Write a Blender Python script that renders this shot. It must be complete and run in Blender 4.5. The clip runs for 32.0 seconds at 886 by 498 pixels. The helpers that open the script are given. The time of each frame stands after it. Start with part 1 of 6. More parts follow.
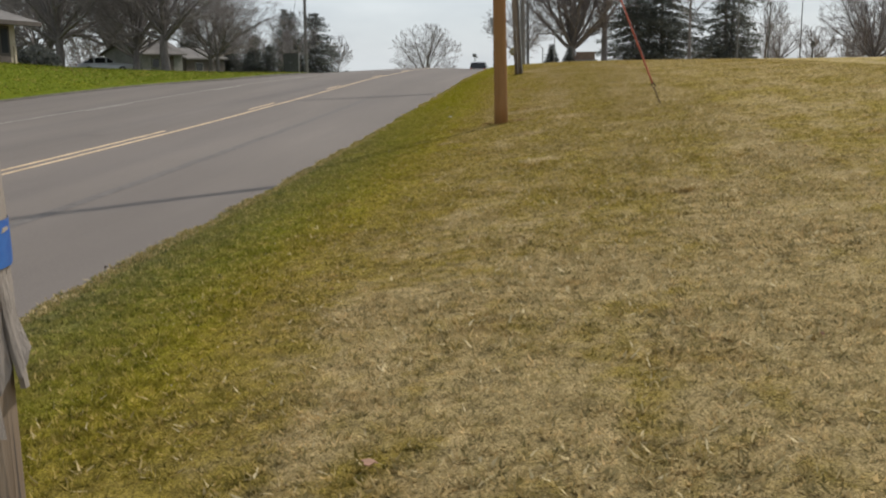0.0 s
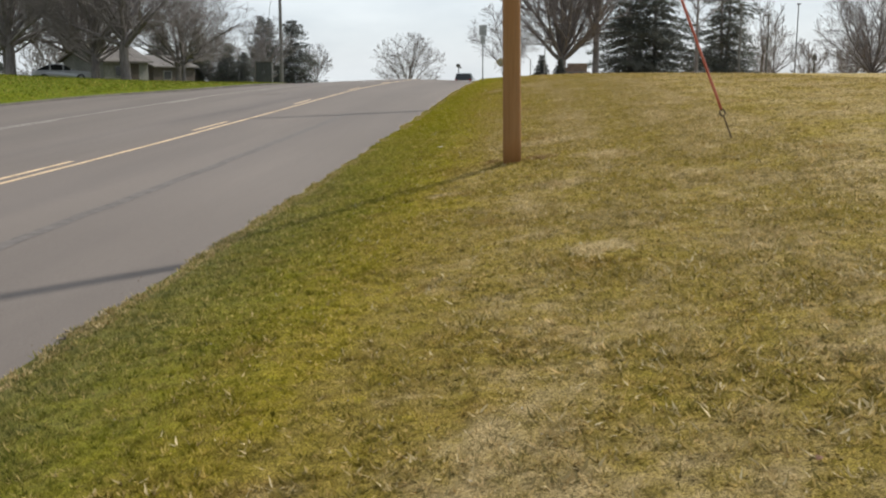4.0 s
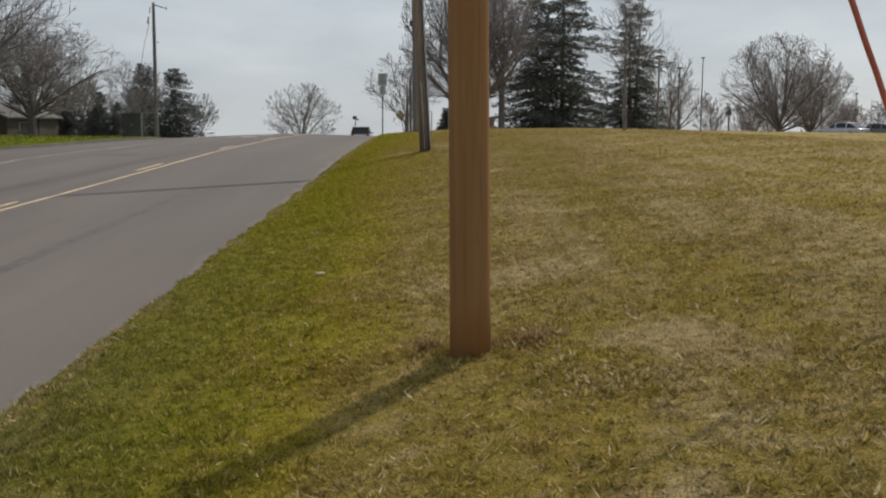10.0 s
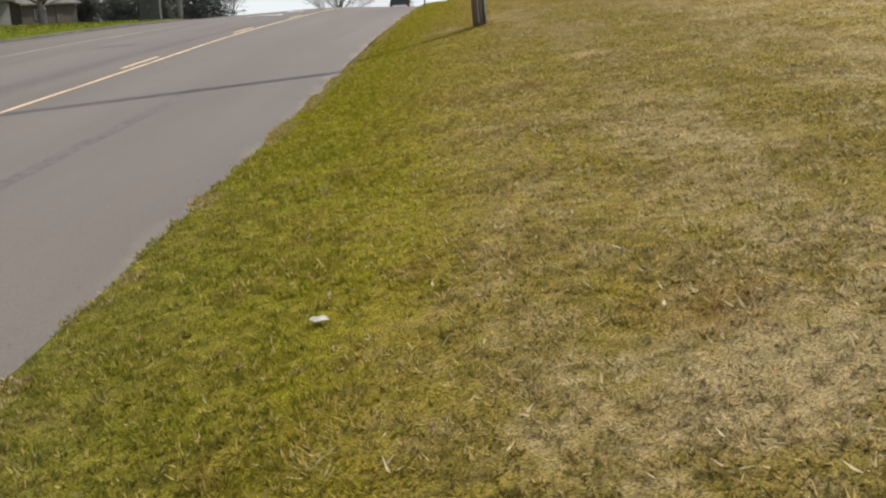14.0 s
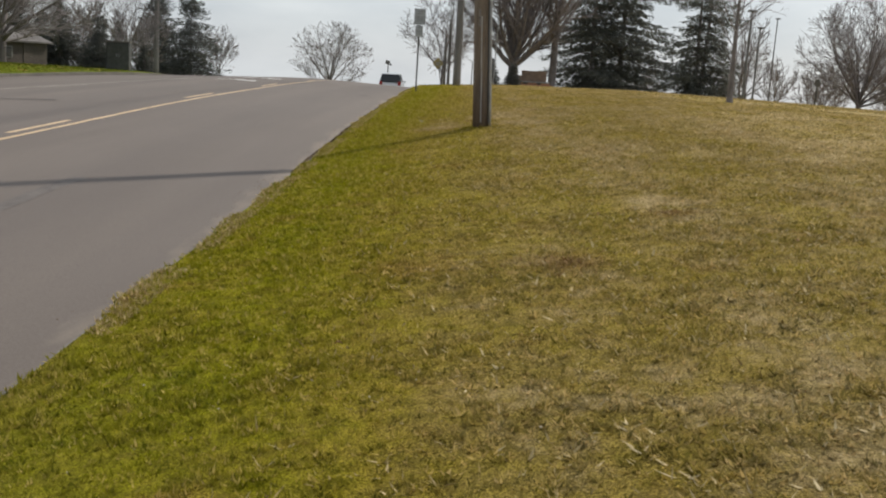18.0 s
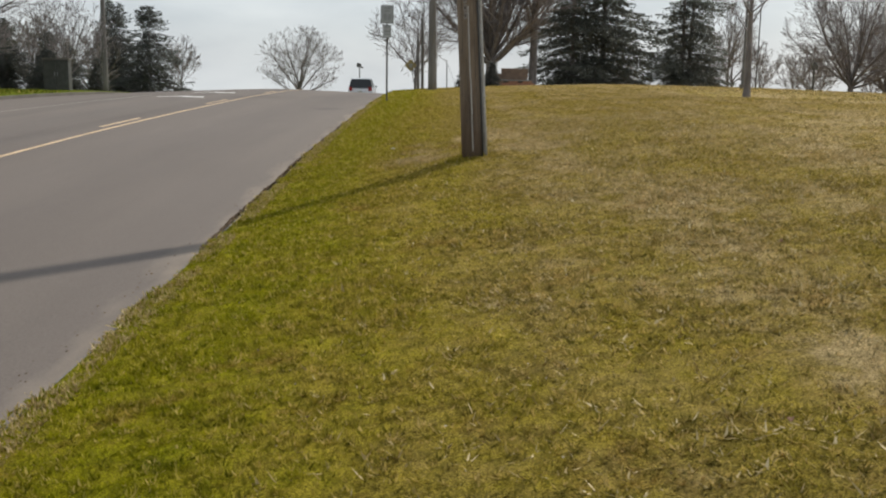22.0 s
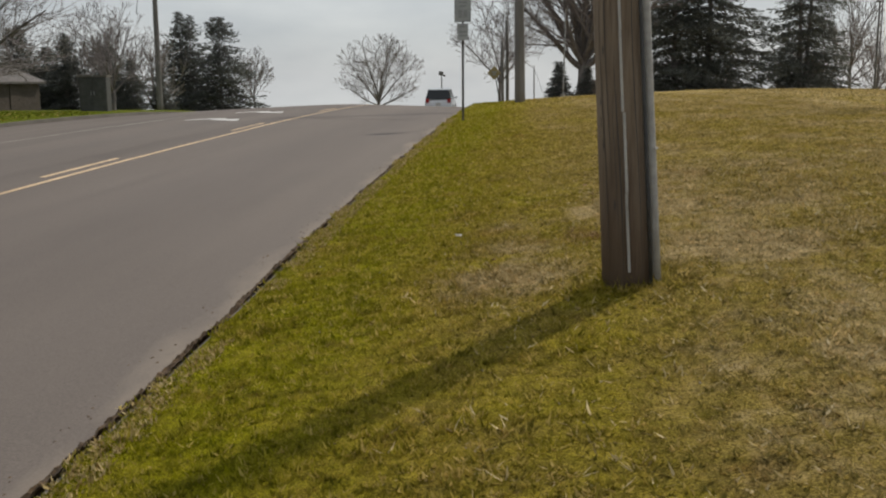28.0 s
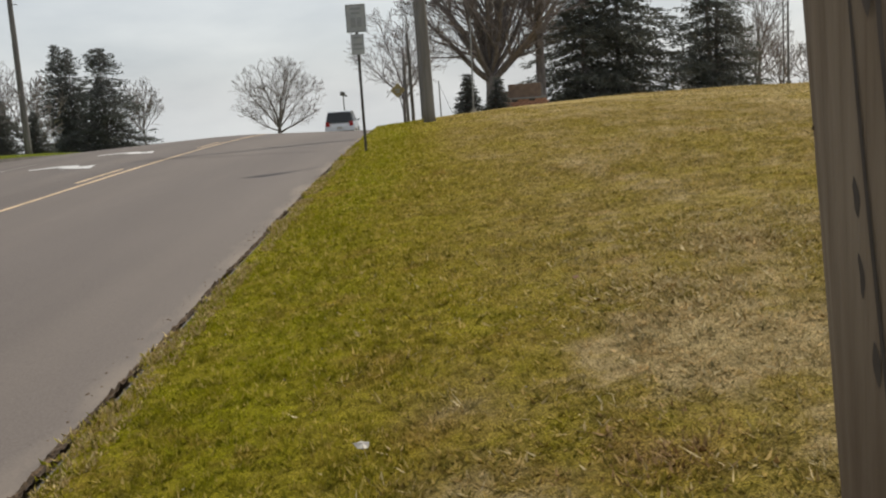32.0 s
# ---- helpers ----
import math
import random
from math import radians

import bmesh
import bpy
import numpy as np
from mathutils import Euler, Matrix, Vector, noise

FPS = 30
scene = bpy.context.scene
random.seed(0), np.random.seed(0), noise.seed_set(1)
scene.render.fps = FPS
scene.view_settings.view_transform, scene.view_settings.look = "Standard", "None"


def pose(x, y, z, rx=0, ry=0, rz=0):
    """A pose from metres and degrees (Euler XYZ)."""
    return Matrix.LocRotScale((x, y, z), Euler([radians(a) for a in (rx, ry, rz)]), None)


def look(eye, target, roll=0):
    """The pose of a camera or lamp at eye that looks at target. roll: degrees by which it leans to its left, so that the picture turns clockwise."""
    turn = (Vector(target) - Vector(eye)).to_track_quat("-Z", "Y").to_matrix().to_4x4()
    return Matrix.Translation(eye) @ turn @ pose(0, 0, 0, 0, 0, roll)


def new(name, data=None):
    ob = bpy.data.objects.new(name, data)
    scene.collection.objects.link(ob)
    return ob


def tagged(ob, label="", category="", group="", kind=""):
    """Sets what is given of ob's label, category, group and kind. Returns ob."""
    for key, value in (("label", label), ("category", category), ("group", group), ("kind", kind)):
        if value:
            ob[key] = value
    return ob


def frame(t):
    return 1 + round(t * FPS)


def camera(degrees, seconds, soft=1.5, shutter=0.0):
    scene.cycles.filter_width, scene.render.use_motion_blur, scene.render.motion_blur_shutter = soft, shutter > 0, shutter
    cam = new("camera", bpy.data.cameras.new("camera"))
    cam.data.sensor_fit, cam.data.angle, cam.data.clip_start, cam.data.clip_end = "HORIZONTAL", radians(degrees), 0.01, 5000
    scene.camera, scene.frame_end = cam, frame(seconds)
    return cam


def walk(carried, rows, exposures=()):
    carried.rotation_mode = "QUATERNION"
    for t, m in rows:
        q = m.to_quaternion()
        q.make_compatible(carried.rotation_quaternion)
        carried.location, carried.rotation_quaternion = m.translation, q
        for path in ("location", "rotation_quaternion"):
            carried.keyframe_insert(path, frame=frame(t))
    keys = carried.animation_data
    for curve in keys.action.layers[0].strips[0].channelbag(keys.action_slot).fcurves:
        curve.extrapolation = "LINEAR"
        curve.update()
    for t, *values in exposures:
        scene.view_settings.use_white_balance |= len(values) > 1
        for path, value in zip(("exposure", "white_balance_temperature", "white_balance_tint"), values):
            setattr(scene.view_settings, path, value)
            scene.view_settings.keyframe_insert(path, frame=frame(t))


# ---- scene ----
cam = camera(48.65, 32.0, soft=2.1)
PATH = [
    (0, (-0.000, 0.000, 1.500), (-0.216, 1.954, 1.131), -0.58),
    (0.5, (-0.082, 0.744, 1.509), (-0.270, 2.701, 1.145), -1.82),
    (1, (-0.198, 1.484, 1.523), (-0.733, 3.375, 1.154), 1.15),
    (1.5, (-0.335, 2.249, 1.557), (-0.749, 4.179, 1.233), -1.28),
    (2, (-0.463, 2.987, 1.576), (-0.979, 4.851, 1.067), 1.39),
    (2.5, (-0.566, 3.667, 1.575), (-1.161, 5.542, 1.215), -1.59),
    (3, (-0.627, 4.354, 1.569), (-1.192, 6.229, 1.166), 0.87),
    (3.5, (-0.674, 5.081, 1.579), (-0.899, 7.036, 1.219), -0.13),
    (4, (-0.756, 5.838, 1.605), (-0.934, 7.799, 1.255), -0.02),
    (4.5, (-0.847, 6.601, 1.638), (-0.977, 8.568, 1.299), 0.00),
    (5, (-0.930, 7.362, 1.675), (-1.013, 9.333, 1.346), 0.04),
    (5.5, (-0.991, 8.111, 1.713), (-1.027, 10.085, 1.394), 0.34),
    (6, (-1.015, 8.842, 1.750), (-1.068, 10.816, 1.433), 0.95),
    (6.5, (-1.080, 9.574, 1.768), (-1.127, 11.542, 1.416), 0.49),
    (7, (-1.136, 10.308, 1.795), (-1.209, 12.288, 1.522), 2.60),
    (7.5, (-1.220, 11.053, 1.797), (-1.249, 13.031, 1.505), 0.83),
    (8, (-1.257, 11.782, 1.808), (-1.069, 13.753, 1.525), 4.25),
    (8.5, (-1.282, 12.468, 1.814), (-1.062, 14.445, 1.607), 0.48),
    (9, (-1.282, 13.162, 1.813), (-1.102, 15.142, 1.595), 0.38),
    (9.5, (-1.307, 13.860, 1.815), (-1.259, 15.836, 1.512), 1.45),
    (10, (-1.365, 14.637, 1.823), (-1.337, 16.621, 1.575), 0.30),
    (10.5, (-1.427, 15.418, 1.823), (-1.400, 17.387, 1.474), 2.21),
    (11, (-1.460, 16.168, 1.816), (-1.360, 18.136, 1.471), 0.56),
    (11.5, (-1.445, 16.880, 1.812), (-1.235, 18.814, 1.347), 0.97),
    (12, (-1.458, 17.583, 1.828), (-1.149, 19.514, 1.407), -0.77),
    (12.5, (-1.464, 18.312, 1.853), (-1.354, 20.258, 1.404), 0.29),
    (13, (-1.539, 19.047, 1.866), (-1.504, 20.985, 1.373), -0.86),
    (13.5, (-1.606, 19.756, 1.887), (-1.691, 21.667, 1.304), -0.60),
    (14, (-1.687, 20.480, 1.902), (-1.763, 22.414, 1.396), -2.53),
    (14.5, (-1.739, 21.241, 1.935), (-1.782, 23.181, 1.451), -2.38),
    (15, (-1.781, 21.970, 1.964), (-1.843, 23.915, 1.502), -0.30),
    (15.5, (-1.815, 22.681, 1.989), (-1.897, 24.630, 1.548), -0.07),
    (16, (-1.846, 23.385, 2.008), (-1.948, 25.337, 1.589), -0.31),
    (16.5, (-1.877, 24.094, 2.020), (-1.998, 26.050, 1.622), -2.51),
    (17, (-1.910, 24.821, 2.023), (-1.985, 26.780, 1.626), -0.11),
    (17.5, (-1.919, 25.542, 2.024), (-1.985, 27.507, 1.656), -2.23),
    (18, (-1.917, 26.273, 2.032), (-1.936, 28.241, 1.681), 3.77),
    (18.5, (-1.913, 26.982, 2.041), (-1.770, 28.935, 1.635), 0.50),
    (19, (-1.923, 27.680, 2.048), (-1.922, 29.607, 1.515), 1.02),
    (19.5, (-1.944, 28.377, 2.065), (-1.850, 30.307, 1.552), -2.44),
    (20, (-1.972, 29.066, 2.099), (-1.828, 31.027, 1.737), 2.60),
    (20.5, (-1.998, 29.723, 2.127), (-1.991, 31.685, 1.742), 0.70),
    (21, (-2.008, 30.372, 2.166), (-2.004, 32.330, 1.760), 0.09),
    (21.5, (-2.048, 31.045, 2.194), (-2.067, 33.008, 1.809), -0.30),
    (22, (-2.062, 31.736, 2.231), (-2.045, 33.705, 1.879), 0.99),
    (22.5, (-2.091, 32.410, 2.238), (-2.064, 34.381, 1.901), -1.33),
    (23, (-2.085, 33.095, 2.242), (-2.052, 35.045, 1.798), -1.27),
    (23.5, (-2.082, 33.806, 2.262), (-1.935, 35.749, 1.812), -1.18),
    (24, (-2.060, 34.502, 2.332), (-1.908, 36.489, 2.162), -0.50),
    (24.5, (-2.074, 35.195, 2.387), (-1.952, 37.188, 2.278), -0.35),
    (25, (-2.105, 35.876, 2.411), (-2.123, 37.876, 2.389), -0.02),
    (25.5, (-2.143, 36.558, 2.395), (-2.272, 38.553, 2.441), 1.11),
    (26, (-2.170, 37.222, 2.358), (-2.294, 39.210, 2.182), -2.46),
    (26.5, (-2.167, 37.877, 2.360), (-2.361, 39.851, 2.103), -0.71),
    (27, (-2.177, 38.510, 2.364), (-2.359, 40.482, 2.079), -0.09),
    (27.5, (-2.200, 39.131, 2.370), (-2.370, 41.100, 2.057), -0.06),
    (28, (-2.234, 39.750, 2.376), (-2.392, 41.715, 2.036), -0.40),
    (28.5, (-2.279, 40.376, 2.382), (-2.425, 42.336, 2.015), -3.21),
    (29, (-2.334, 41.018, 2.386), (-2.475, 42.970, 1.976), -1.90),
    (29.5, (-2.357, 41.657, 2.403), (-2.504, 43.624, 2.074), -2.16),
    (30, (-2.386, 42.261, 2.387), (-2.508, 44.233, 2.080), -1.50),
    (30.5, (-2.402, 42.873, 2.399), (-2.402, 44.845, 2.066), -1.41),
    (31, (-2.409, 43.463, 2.403), (-2.428, 45.436, 2.074), -0.23),
    (31.5, (-2.434, 44.052, 2.396), (-2.450, 46.034, 2.128), -4.19),
    (32, (-2.432, 44.681, 2.449), (-2.416, 46.656, 2.136), -3.87),
]
SUN_POWER = 2.38
EXPOSURES = [(0, 0.37, 6450, 10), (1, 0.37, 6450, 10), (2, 0.42, 6450, 10), (3, 0.68, 6450, 10), (6, 0.25, 6400, 10), (7, 0.22, 6400, 10), (8, 0.12, 6350, 9), (9, -0.16, 6350, 9), (10, 0.03, 6450, 11), (11, 0.2, 6450, 10), (12, 0.15, 6450, 10), (13, 0.29, 6500, 11), (14, 0.7, 6500, 11), (17, 0.38, 6550, 11), (18, 0.32, 6550, 11), (19, 0.3, 6550, 11), (20, 0.4, 6600, 11), (21, 0.32, 6650, 12), (22, 0.35, 6550, 10), (24, 0.18, 6500, 10), (25, -0.21, 6550, 11), (25.5, -0.27, 6550, 11), (26, -0.27, 6600, 11), (29, 0.27, 6700, 11), (30, 0.32, 6650, 11), (31, 0.31, 6700, 11), (32, 0.29, 6700, 11)]
walk(cam, [(t, look(eye, target, roll)) for t, eye, target, roll in PATH], EXPOSURES)

# ---- light ----
SUN_AZ, SUN_EL = radians(36.5), radians(44)   # azimuth from +y towards +x
world = bpy.data.worlds.new("sky")
scene.world = world
world.use_nodes = True
wn, wl = world.node_tree.nodes, world.node_tree.links
wn.clear()
sky = wn.new("ShaderNodeTexSky")
sky.sky_type, sky.sun_disc = "NISHITA", False
sky.sun_elevation, sky.sun_rotation = SUN_EL, SUN_AZ
sky.air_density, sky.dust_density, sky.ozone_density = 1.0, 1.0, 1.0
geo = wn.new("ShaderNodeTexCoord")
flat = wn.new("ShaderNodeMapping")
flat.inputs["Scale"].default_value = (1.0, 1.0, 3.2)
clouds = wn.new("ShaderNodeTexNoise")
clouds.inputs["Scale"].default_value, clouds.inputs["Detail"].default_value = 3.9, 7.0
clouds.inputs["Roughness"].default_value = 0.52
ramp = wn.new("ShaderNodeValToRGB")
ramp.color_ramp.elements[0].position, ramp.color_ramp.elements[0].color = 0.34, (0.405, 0.45, 0.495, 1)
ramp.color_ramp.elements[1].position, ramp.color_ramp.elements[1].color = 0.68, (0.585, 0.625, 0.65, 1)
cover = wn.new("ShaderNodeMix")
cover.data_type = "RGBA"
cover.inputs["Factor"].default_value = 0.88
dim = wn.new("ShaderNodeVectorMath")
dim.operation = "SCALE"
dim.inputs["Scale"].default_value = 0.10
back = wn.new("ShaderNodeBackground")
back.inputs["Strength"].default_value = 1.0
wout = wn.new("ShaderNodeOutputWorld")
wl.new(geo.outputs["Generated"], flat.inputs["Vector"])
wl.new(flat.outputs["Vector"], clouds.inputs["Vector"])
wl.new(clouds.outputs["Fac"], ramp.inputs["Fac"])
wl.new(sky.outputs["Color"], dim.inputs[0])
wl.new(dim.outputs["Vector"], cover.inputs["A"])
wl.new(ramp.outputs["Color"], cover.inputs["B"])
wl.new(cover.outputs["Result"], back.inputs["Color"])
wl.new(back.outputs["Background"], wout.inputs["Surface"])
sun = new("sun", bpy.data.lights.new("sun", "SUN"))
sun.data.energy, sun.data.angle, sun.data.color = SUN_POWER, radians(1.2), (1.0, 0.93, 0.82)
sun.matrix_world = look((0, 0, 50), (-math.sin(SUN_AZ) * math.cos(SUN_EL), -math.cos(SUN_AZ) * math.cos(SUN_EL), 50 - math.sin(SUN_EL)))


# ---- materials ----
def material(name, rough=0.8, metal=0.0):
    m = bpy.data.materials.new(name)
    m.use_nodes = True
    b = m.node_tree.nodes["Principled BSDF"]
    b.inputs["Roughness"].default_value, b.inputs["Metallic"].default_value = rough, metal
    return m, m.node_tree.nodes, m.node_tree.links, b


def noise_at(nodes, links, scale, detail=4.0, rough=0.55, stretch=(1, 1, 1), coords="Object"):
    tc, mp, nz = nodes.new("ShaderNodeTexCoord"), nodes.new("ShaderNodeMapping"), nodes.new("ShaderNodeTexNoise")
    mp.inputs["Scale"].default_value = stretch
    nz.inputs["Scale"].default_value, nz.inputs["Detail"].default_value, nz.inputs["Roughness"].default_value = scale, detail, rough
    links.new(tc.outputs[coords], mp.inputs["Vector"])
    links.new(mp.outputs["Vector"], nz.inputs["Vector"])
    return nz.outputs["Fac"]


def ramp_of(nodes, links, value, stops):
    r = nodes.new("ShaderNodeValToRGB")
    r.color_ramp.elements[0].position, r.color_ramp.elements[0].color = stops[0][0], (*stops[0][1], 1)
    r.color_ramp.elements[1].position, r.color_ramp.elements[1].color = stops[-1][0], (*stops[-1][1], 1)
    for p, c in stops[1:-1]:
        e = r.color_ramp.elements.new(p)
        e.color = (*c, 1)
    links.new(value, r.inputs["Fac"])
    return r.outputs["Color"]


def blend(nodes, links, factor, a, b, how="MIX"):
    x = nodes.new("ShaderNodeMix")
    x.data_type, x.blend_type = "RGBA", how
    for key, v in (("Factor", factor), ("A", a), ("B", b)):
        if isinstance(v, (int, float)):
            x.inputs[key].default_value = v
        elif isinstance(v, tuple):
            x.inputs[key].default_value = (*v, 1)
        else:
            links.new(v, x.inputs[key])
    return x.outputs["Result"]


def bump(nodes, links, b, height, strength=0.4, distance=0.01):
    n = nodes.new("ShaderNodeBump")
    n.inputs["Strength"].default_value, n.inputs["Distance"].default_value = strength, distance
    links.new(height, n.inputs["Height"])
    links.new(n.outputs["Normal"], b.inputs["Normal"])


def speckled(name, dark, light, scale=8.0, rough=0.8, metal=0.0, stretch=(1, 1, 1), relief=0.3, lo=0.35, hi=0.7, big=0.0):
    """Two colours by a grain, with a broad stain over it and a fine relief."""
    m, n, l, b = material(name, rough, metal)
    grain = noise_at(n, l, scale, 6.0, 0.6, stretch)
    col = ramp_of(n, l, grain, [(lo, dark), (hi, light)])
    stain = noise_at(n, l, big or scale * 0.13, 3.0, 0.5, stretch)
    shade = ramp_of(n, l, stain, [(0.3, (0.72, 0.72, 0.72)), (0.7, (1.1, 1.1, 1.1))])
    l.new(blend(n, l, 1.0, col, shade, "MULTIPLY"), b.inputs["Base Color"])
    bump(n, l, b, grain, relief)
    return m


DRY_SPOTS = ((-2.4, 46.9, 0.75, 0.6), (-2.3, 49.2, 0.5, 0.35), (-1.2, 49.5, 0.8, 0.6), (-2.3, 48.1, 0.55, 0.4), (-0.6, 47.2, 0.8, 0.4), (-0.2, 14.3, 0.4, 0.5), (-0.3, 18.5, 0.5, 0.4), (-1.9, 18.7, 0.4, 0.4), (0.3, 21.3, 0.6, 0.4), (-1.2, 6.7, 0.5, 0.4), (0.3, 7.0, 0.9, 0.35), (-0.6, 24.2, 0.7, 0.4), (0.2, 36.5, 0.6, 0.3))
RUSTY_SPOTS = ((-0.6, 21.75, 0.35, 0.7), (-1.45, 21.95, 0.28, 0.6), (-1.05, 21.2, 0.2, 0.45), (0.2, 35.8, 0.35, 0.5), (-1.0, 33.9, 0.5, 0.5), (-2.2, 34.1, 0.5, 0.4), (-1.6, 48.2, 0.35, 0.5), (-0.6, 25.0, 0.5, 0.45), (-2.5, 48.9, 0.3, 0.35))


def patches(n, l, spots, start):
    """Ragged round patches, each (x, y, size, strength), added to a start value."""
    tc, flat_ = n.new("ShaderNodeTexCoord"), n.new("ShaderNodeVectorMath")
    flat_.operation = "MULTIPLY"
    flat_.inputs[1].default_value = (1, 1, 0)
    l.new(tc.outputs["Object"], flat_.inputs[0])
    rough_edge = noise_at(n, l, 2.6, 5.0, 0.7)
    value = start
    for x, y, size, much in spots:
        gap, ragged, spot, plus = n.new("ShaderNodeVectorMath"), n.new("ShaderNodeMath"), n.new("ShaderNodeMapRange"), n.new("ShaderNodeMath")
        gap.operation, ragged.operation = "DISTANCE", "MULTIPLY_ADD"
        l.new(flat_.outputs["Vector"], gap.inputs[0])
        gap.inputs[1].default_value = (x, y, 0)
        l.new(rough_edge, ragged.inputs[0])
        ragged.inputs[1].default_value = 1.8 * size
        l.new(gap.outputs["Value"], ragged.inputs[2])
        spot.inputs["From Min"].default_value, spot.inputs["From Max"].default_value, spot.inputs["To Max"].default_value = 1.9 * size, 0.85 * size, much
        l.new(ragged.outputs["Value"], spot.inputs["Value"])
        if value is None:
            plus.inputs[0].default_value = 0.0
        else:
            l.new(value, plus.inputs[0])
        l.new(spot.outputs["Result"], plus.inputs[1])
        value = plus.outputs["Value"]
    return value


def lawn_colour(n, l):
    """Green along the kerb, straw-coloured towards the hill, with patches and mower tracks that run along the road."""
    tc, sep = n.new("ShaderNodeTexCoord"), n.new("ShaderNodeSeparateXYZ")
    l.new(tc.outputs["Object"], sep.inputs["Vector"])
    wide = noise_at(n, l, 0.8, 5.0, 0.65, (1, 0.5, 1))
    patch = noise_at(n, l, 3.4, 6.0, 0.72)
    tracks = noise_at(n, l, 0.9, 2.0, 0.4, (1.3, 0.03, 1))
    reach = n.new("ShaderNodeMapRange")
    reach.inputs["From Min"].default_value, reach.inputs["From Max"].default_value = -3.7, -1.1
    reach.interpolation_type = "SMOOTHSTEP"
    upward = n.new("ShaderNodeMapRange")
    upward.inputs["From Min"].default_value, upward.inputs["From Max"].default_value = 30.0, 44.0
    upward.inputs["To Min"].default_value, upward.inputs["To Max"].default_value = 0.0, 0.1
    l.new(sep.outputs["Y"], upward.inputs["Value"])
    shifted = n.new("ShaderNodeMath")
    l.new(sep.outputs["X"], shifted.inputs[0])
    l.new(upward.outputs["Result"], shifted.inputs[1])
    l.new(shifted.outputs["Value"], reach.inputs["Value"])
    far = n.new("ShaderNodeMapRange")
    far.inputs["From Min"].default_value, far.inputs["From Max"].default_value = -19.0, -21.0
    l.new(sep.outputs["X"], far.inputs["Value"])
    slow = n.new("ShaderNodeMapRange")
    slow.inputs["From Min"].default_value, slow.inputs["From Max"].default_value = -2.6, 3.0
    slow.inputs["To Max"].default_value = 0.13
    l.new(sep.outputs["X"], slow.inputs["Value"])
    total = n.new("ShaderNodeMath")
    total.operation = "MULTIPLY_ADD"
    l.new(reach.outputs["Result"], total.inputs[0])
    total.inputs[1].default_value = 0.43
    sum_ = n.new("ShaderNodeMath")
    l.new(slow.outputs["Result"], sum_.inputs[1])
    broad = n.new("ShaderNodeMapRange")
    broad.inputs["From Min"].default_value, broad.inputs["From Max"].default_value = 0.3, 0.7
    broad.inputs["To Min"].default_value, broad.inputs["To Max"].default_value = 0.34, 0.62
    l.new(wide, broad.inputs["Value"])
    l.new(broad.outputs["Result"], sum_.inputs[0])
    l.new(sum_.outputs["Value"], total.inputs[2])
    more = n.new("ShaderNodeMath")
    more.operation = "MULTIPLY_ADD"
    l.new(patch, more.inputs[0])
    more.inputs[1].default_value = 0.75
    l.new(total.outputs["Value"], more.inputs[2])
    third = n.new("ShaderNodeMath")
    third.operation = "MULTIPLY_ADD"
    l.new(tracks, third.inputs[0])
    third.inputs[1].default_value = 0.3
    l.new(more.outputs["Value"], third.inputs[2])
    less = n.new("ShaderNodeMath")
    less.operation = "MULTIPLY_ADD"
    l.new(far.outputs["Result"], less.inputs[0])
    less.inputs[1].default_value = -0.5
    l.new(third.outputs["Value"], less.inputs[2])
    early = n.new("ShaderNodeMapRange")
    early.inputs["From Min"].default_value, early.inputs["From Max"].default_value, early.inputs["To Max"].default_value = 13.0, 5.0, 0.16
    l.new(sep.outputs["Y"], early.inputs["Value"])
    inward = n.new("ShaderNodeMapRange")
    inward.inputs["From Min"].default_value, inward.inputs["From Max"].default_value = -2.6, -1.0
    l.new(sep.outputs["X"], inward.inputs["Value"])
    start = n.new("ShaderNodeMath")
    start.operation = "MULTIPLY_ADD"
    l.new(early.outputs["Result"], start.inputs[0])
    l.new(inward.outputs["Result"], start.inputs[1])
    l.new(less.outputs["Value"], start.inputs[2])
    return patches(n, l, DRY_SPOTS, start.outputs["Value"])


LUSH = (0.128, 0.165, 0.011)
GREEN, MID, STRAW, PALE = (0.272, 0.268, 0.008), (0.325, 0.27, 0.036), (0.34, 0.266, 0.076), (0.47, 0.375, 0.195)


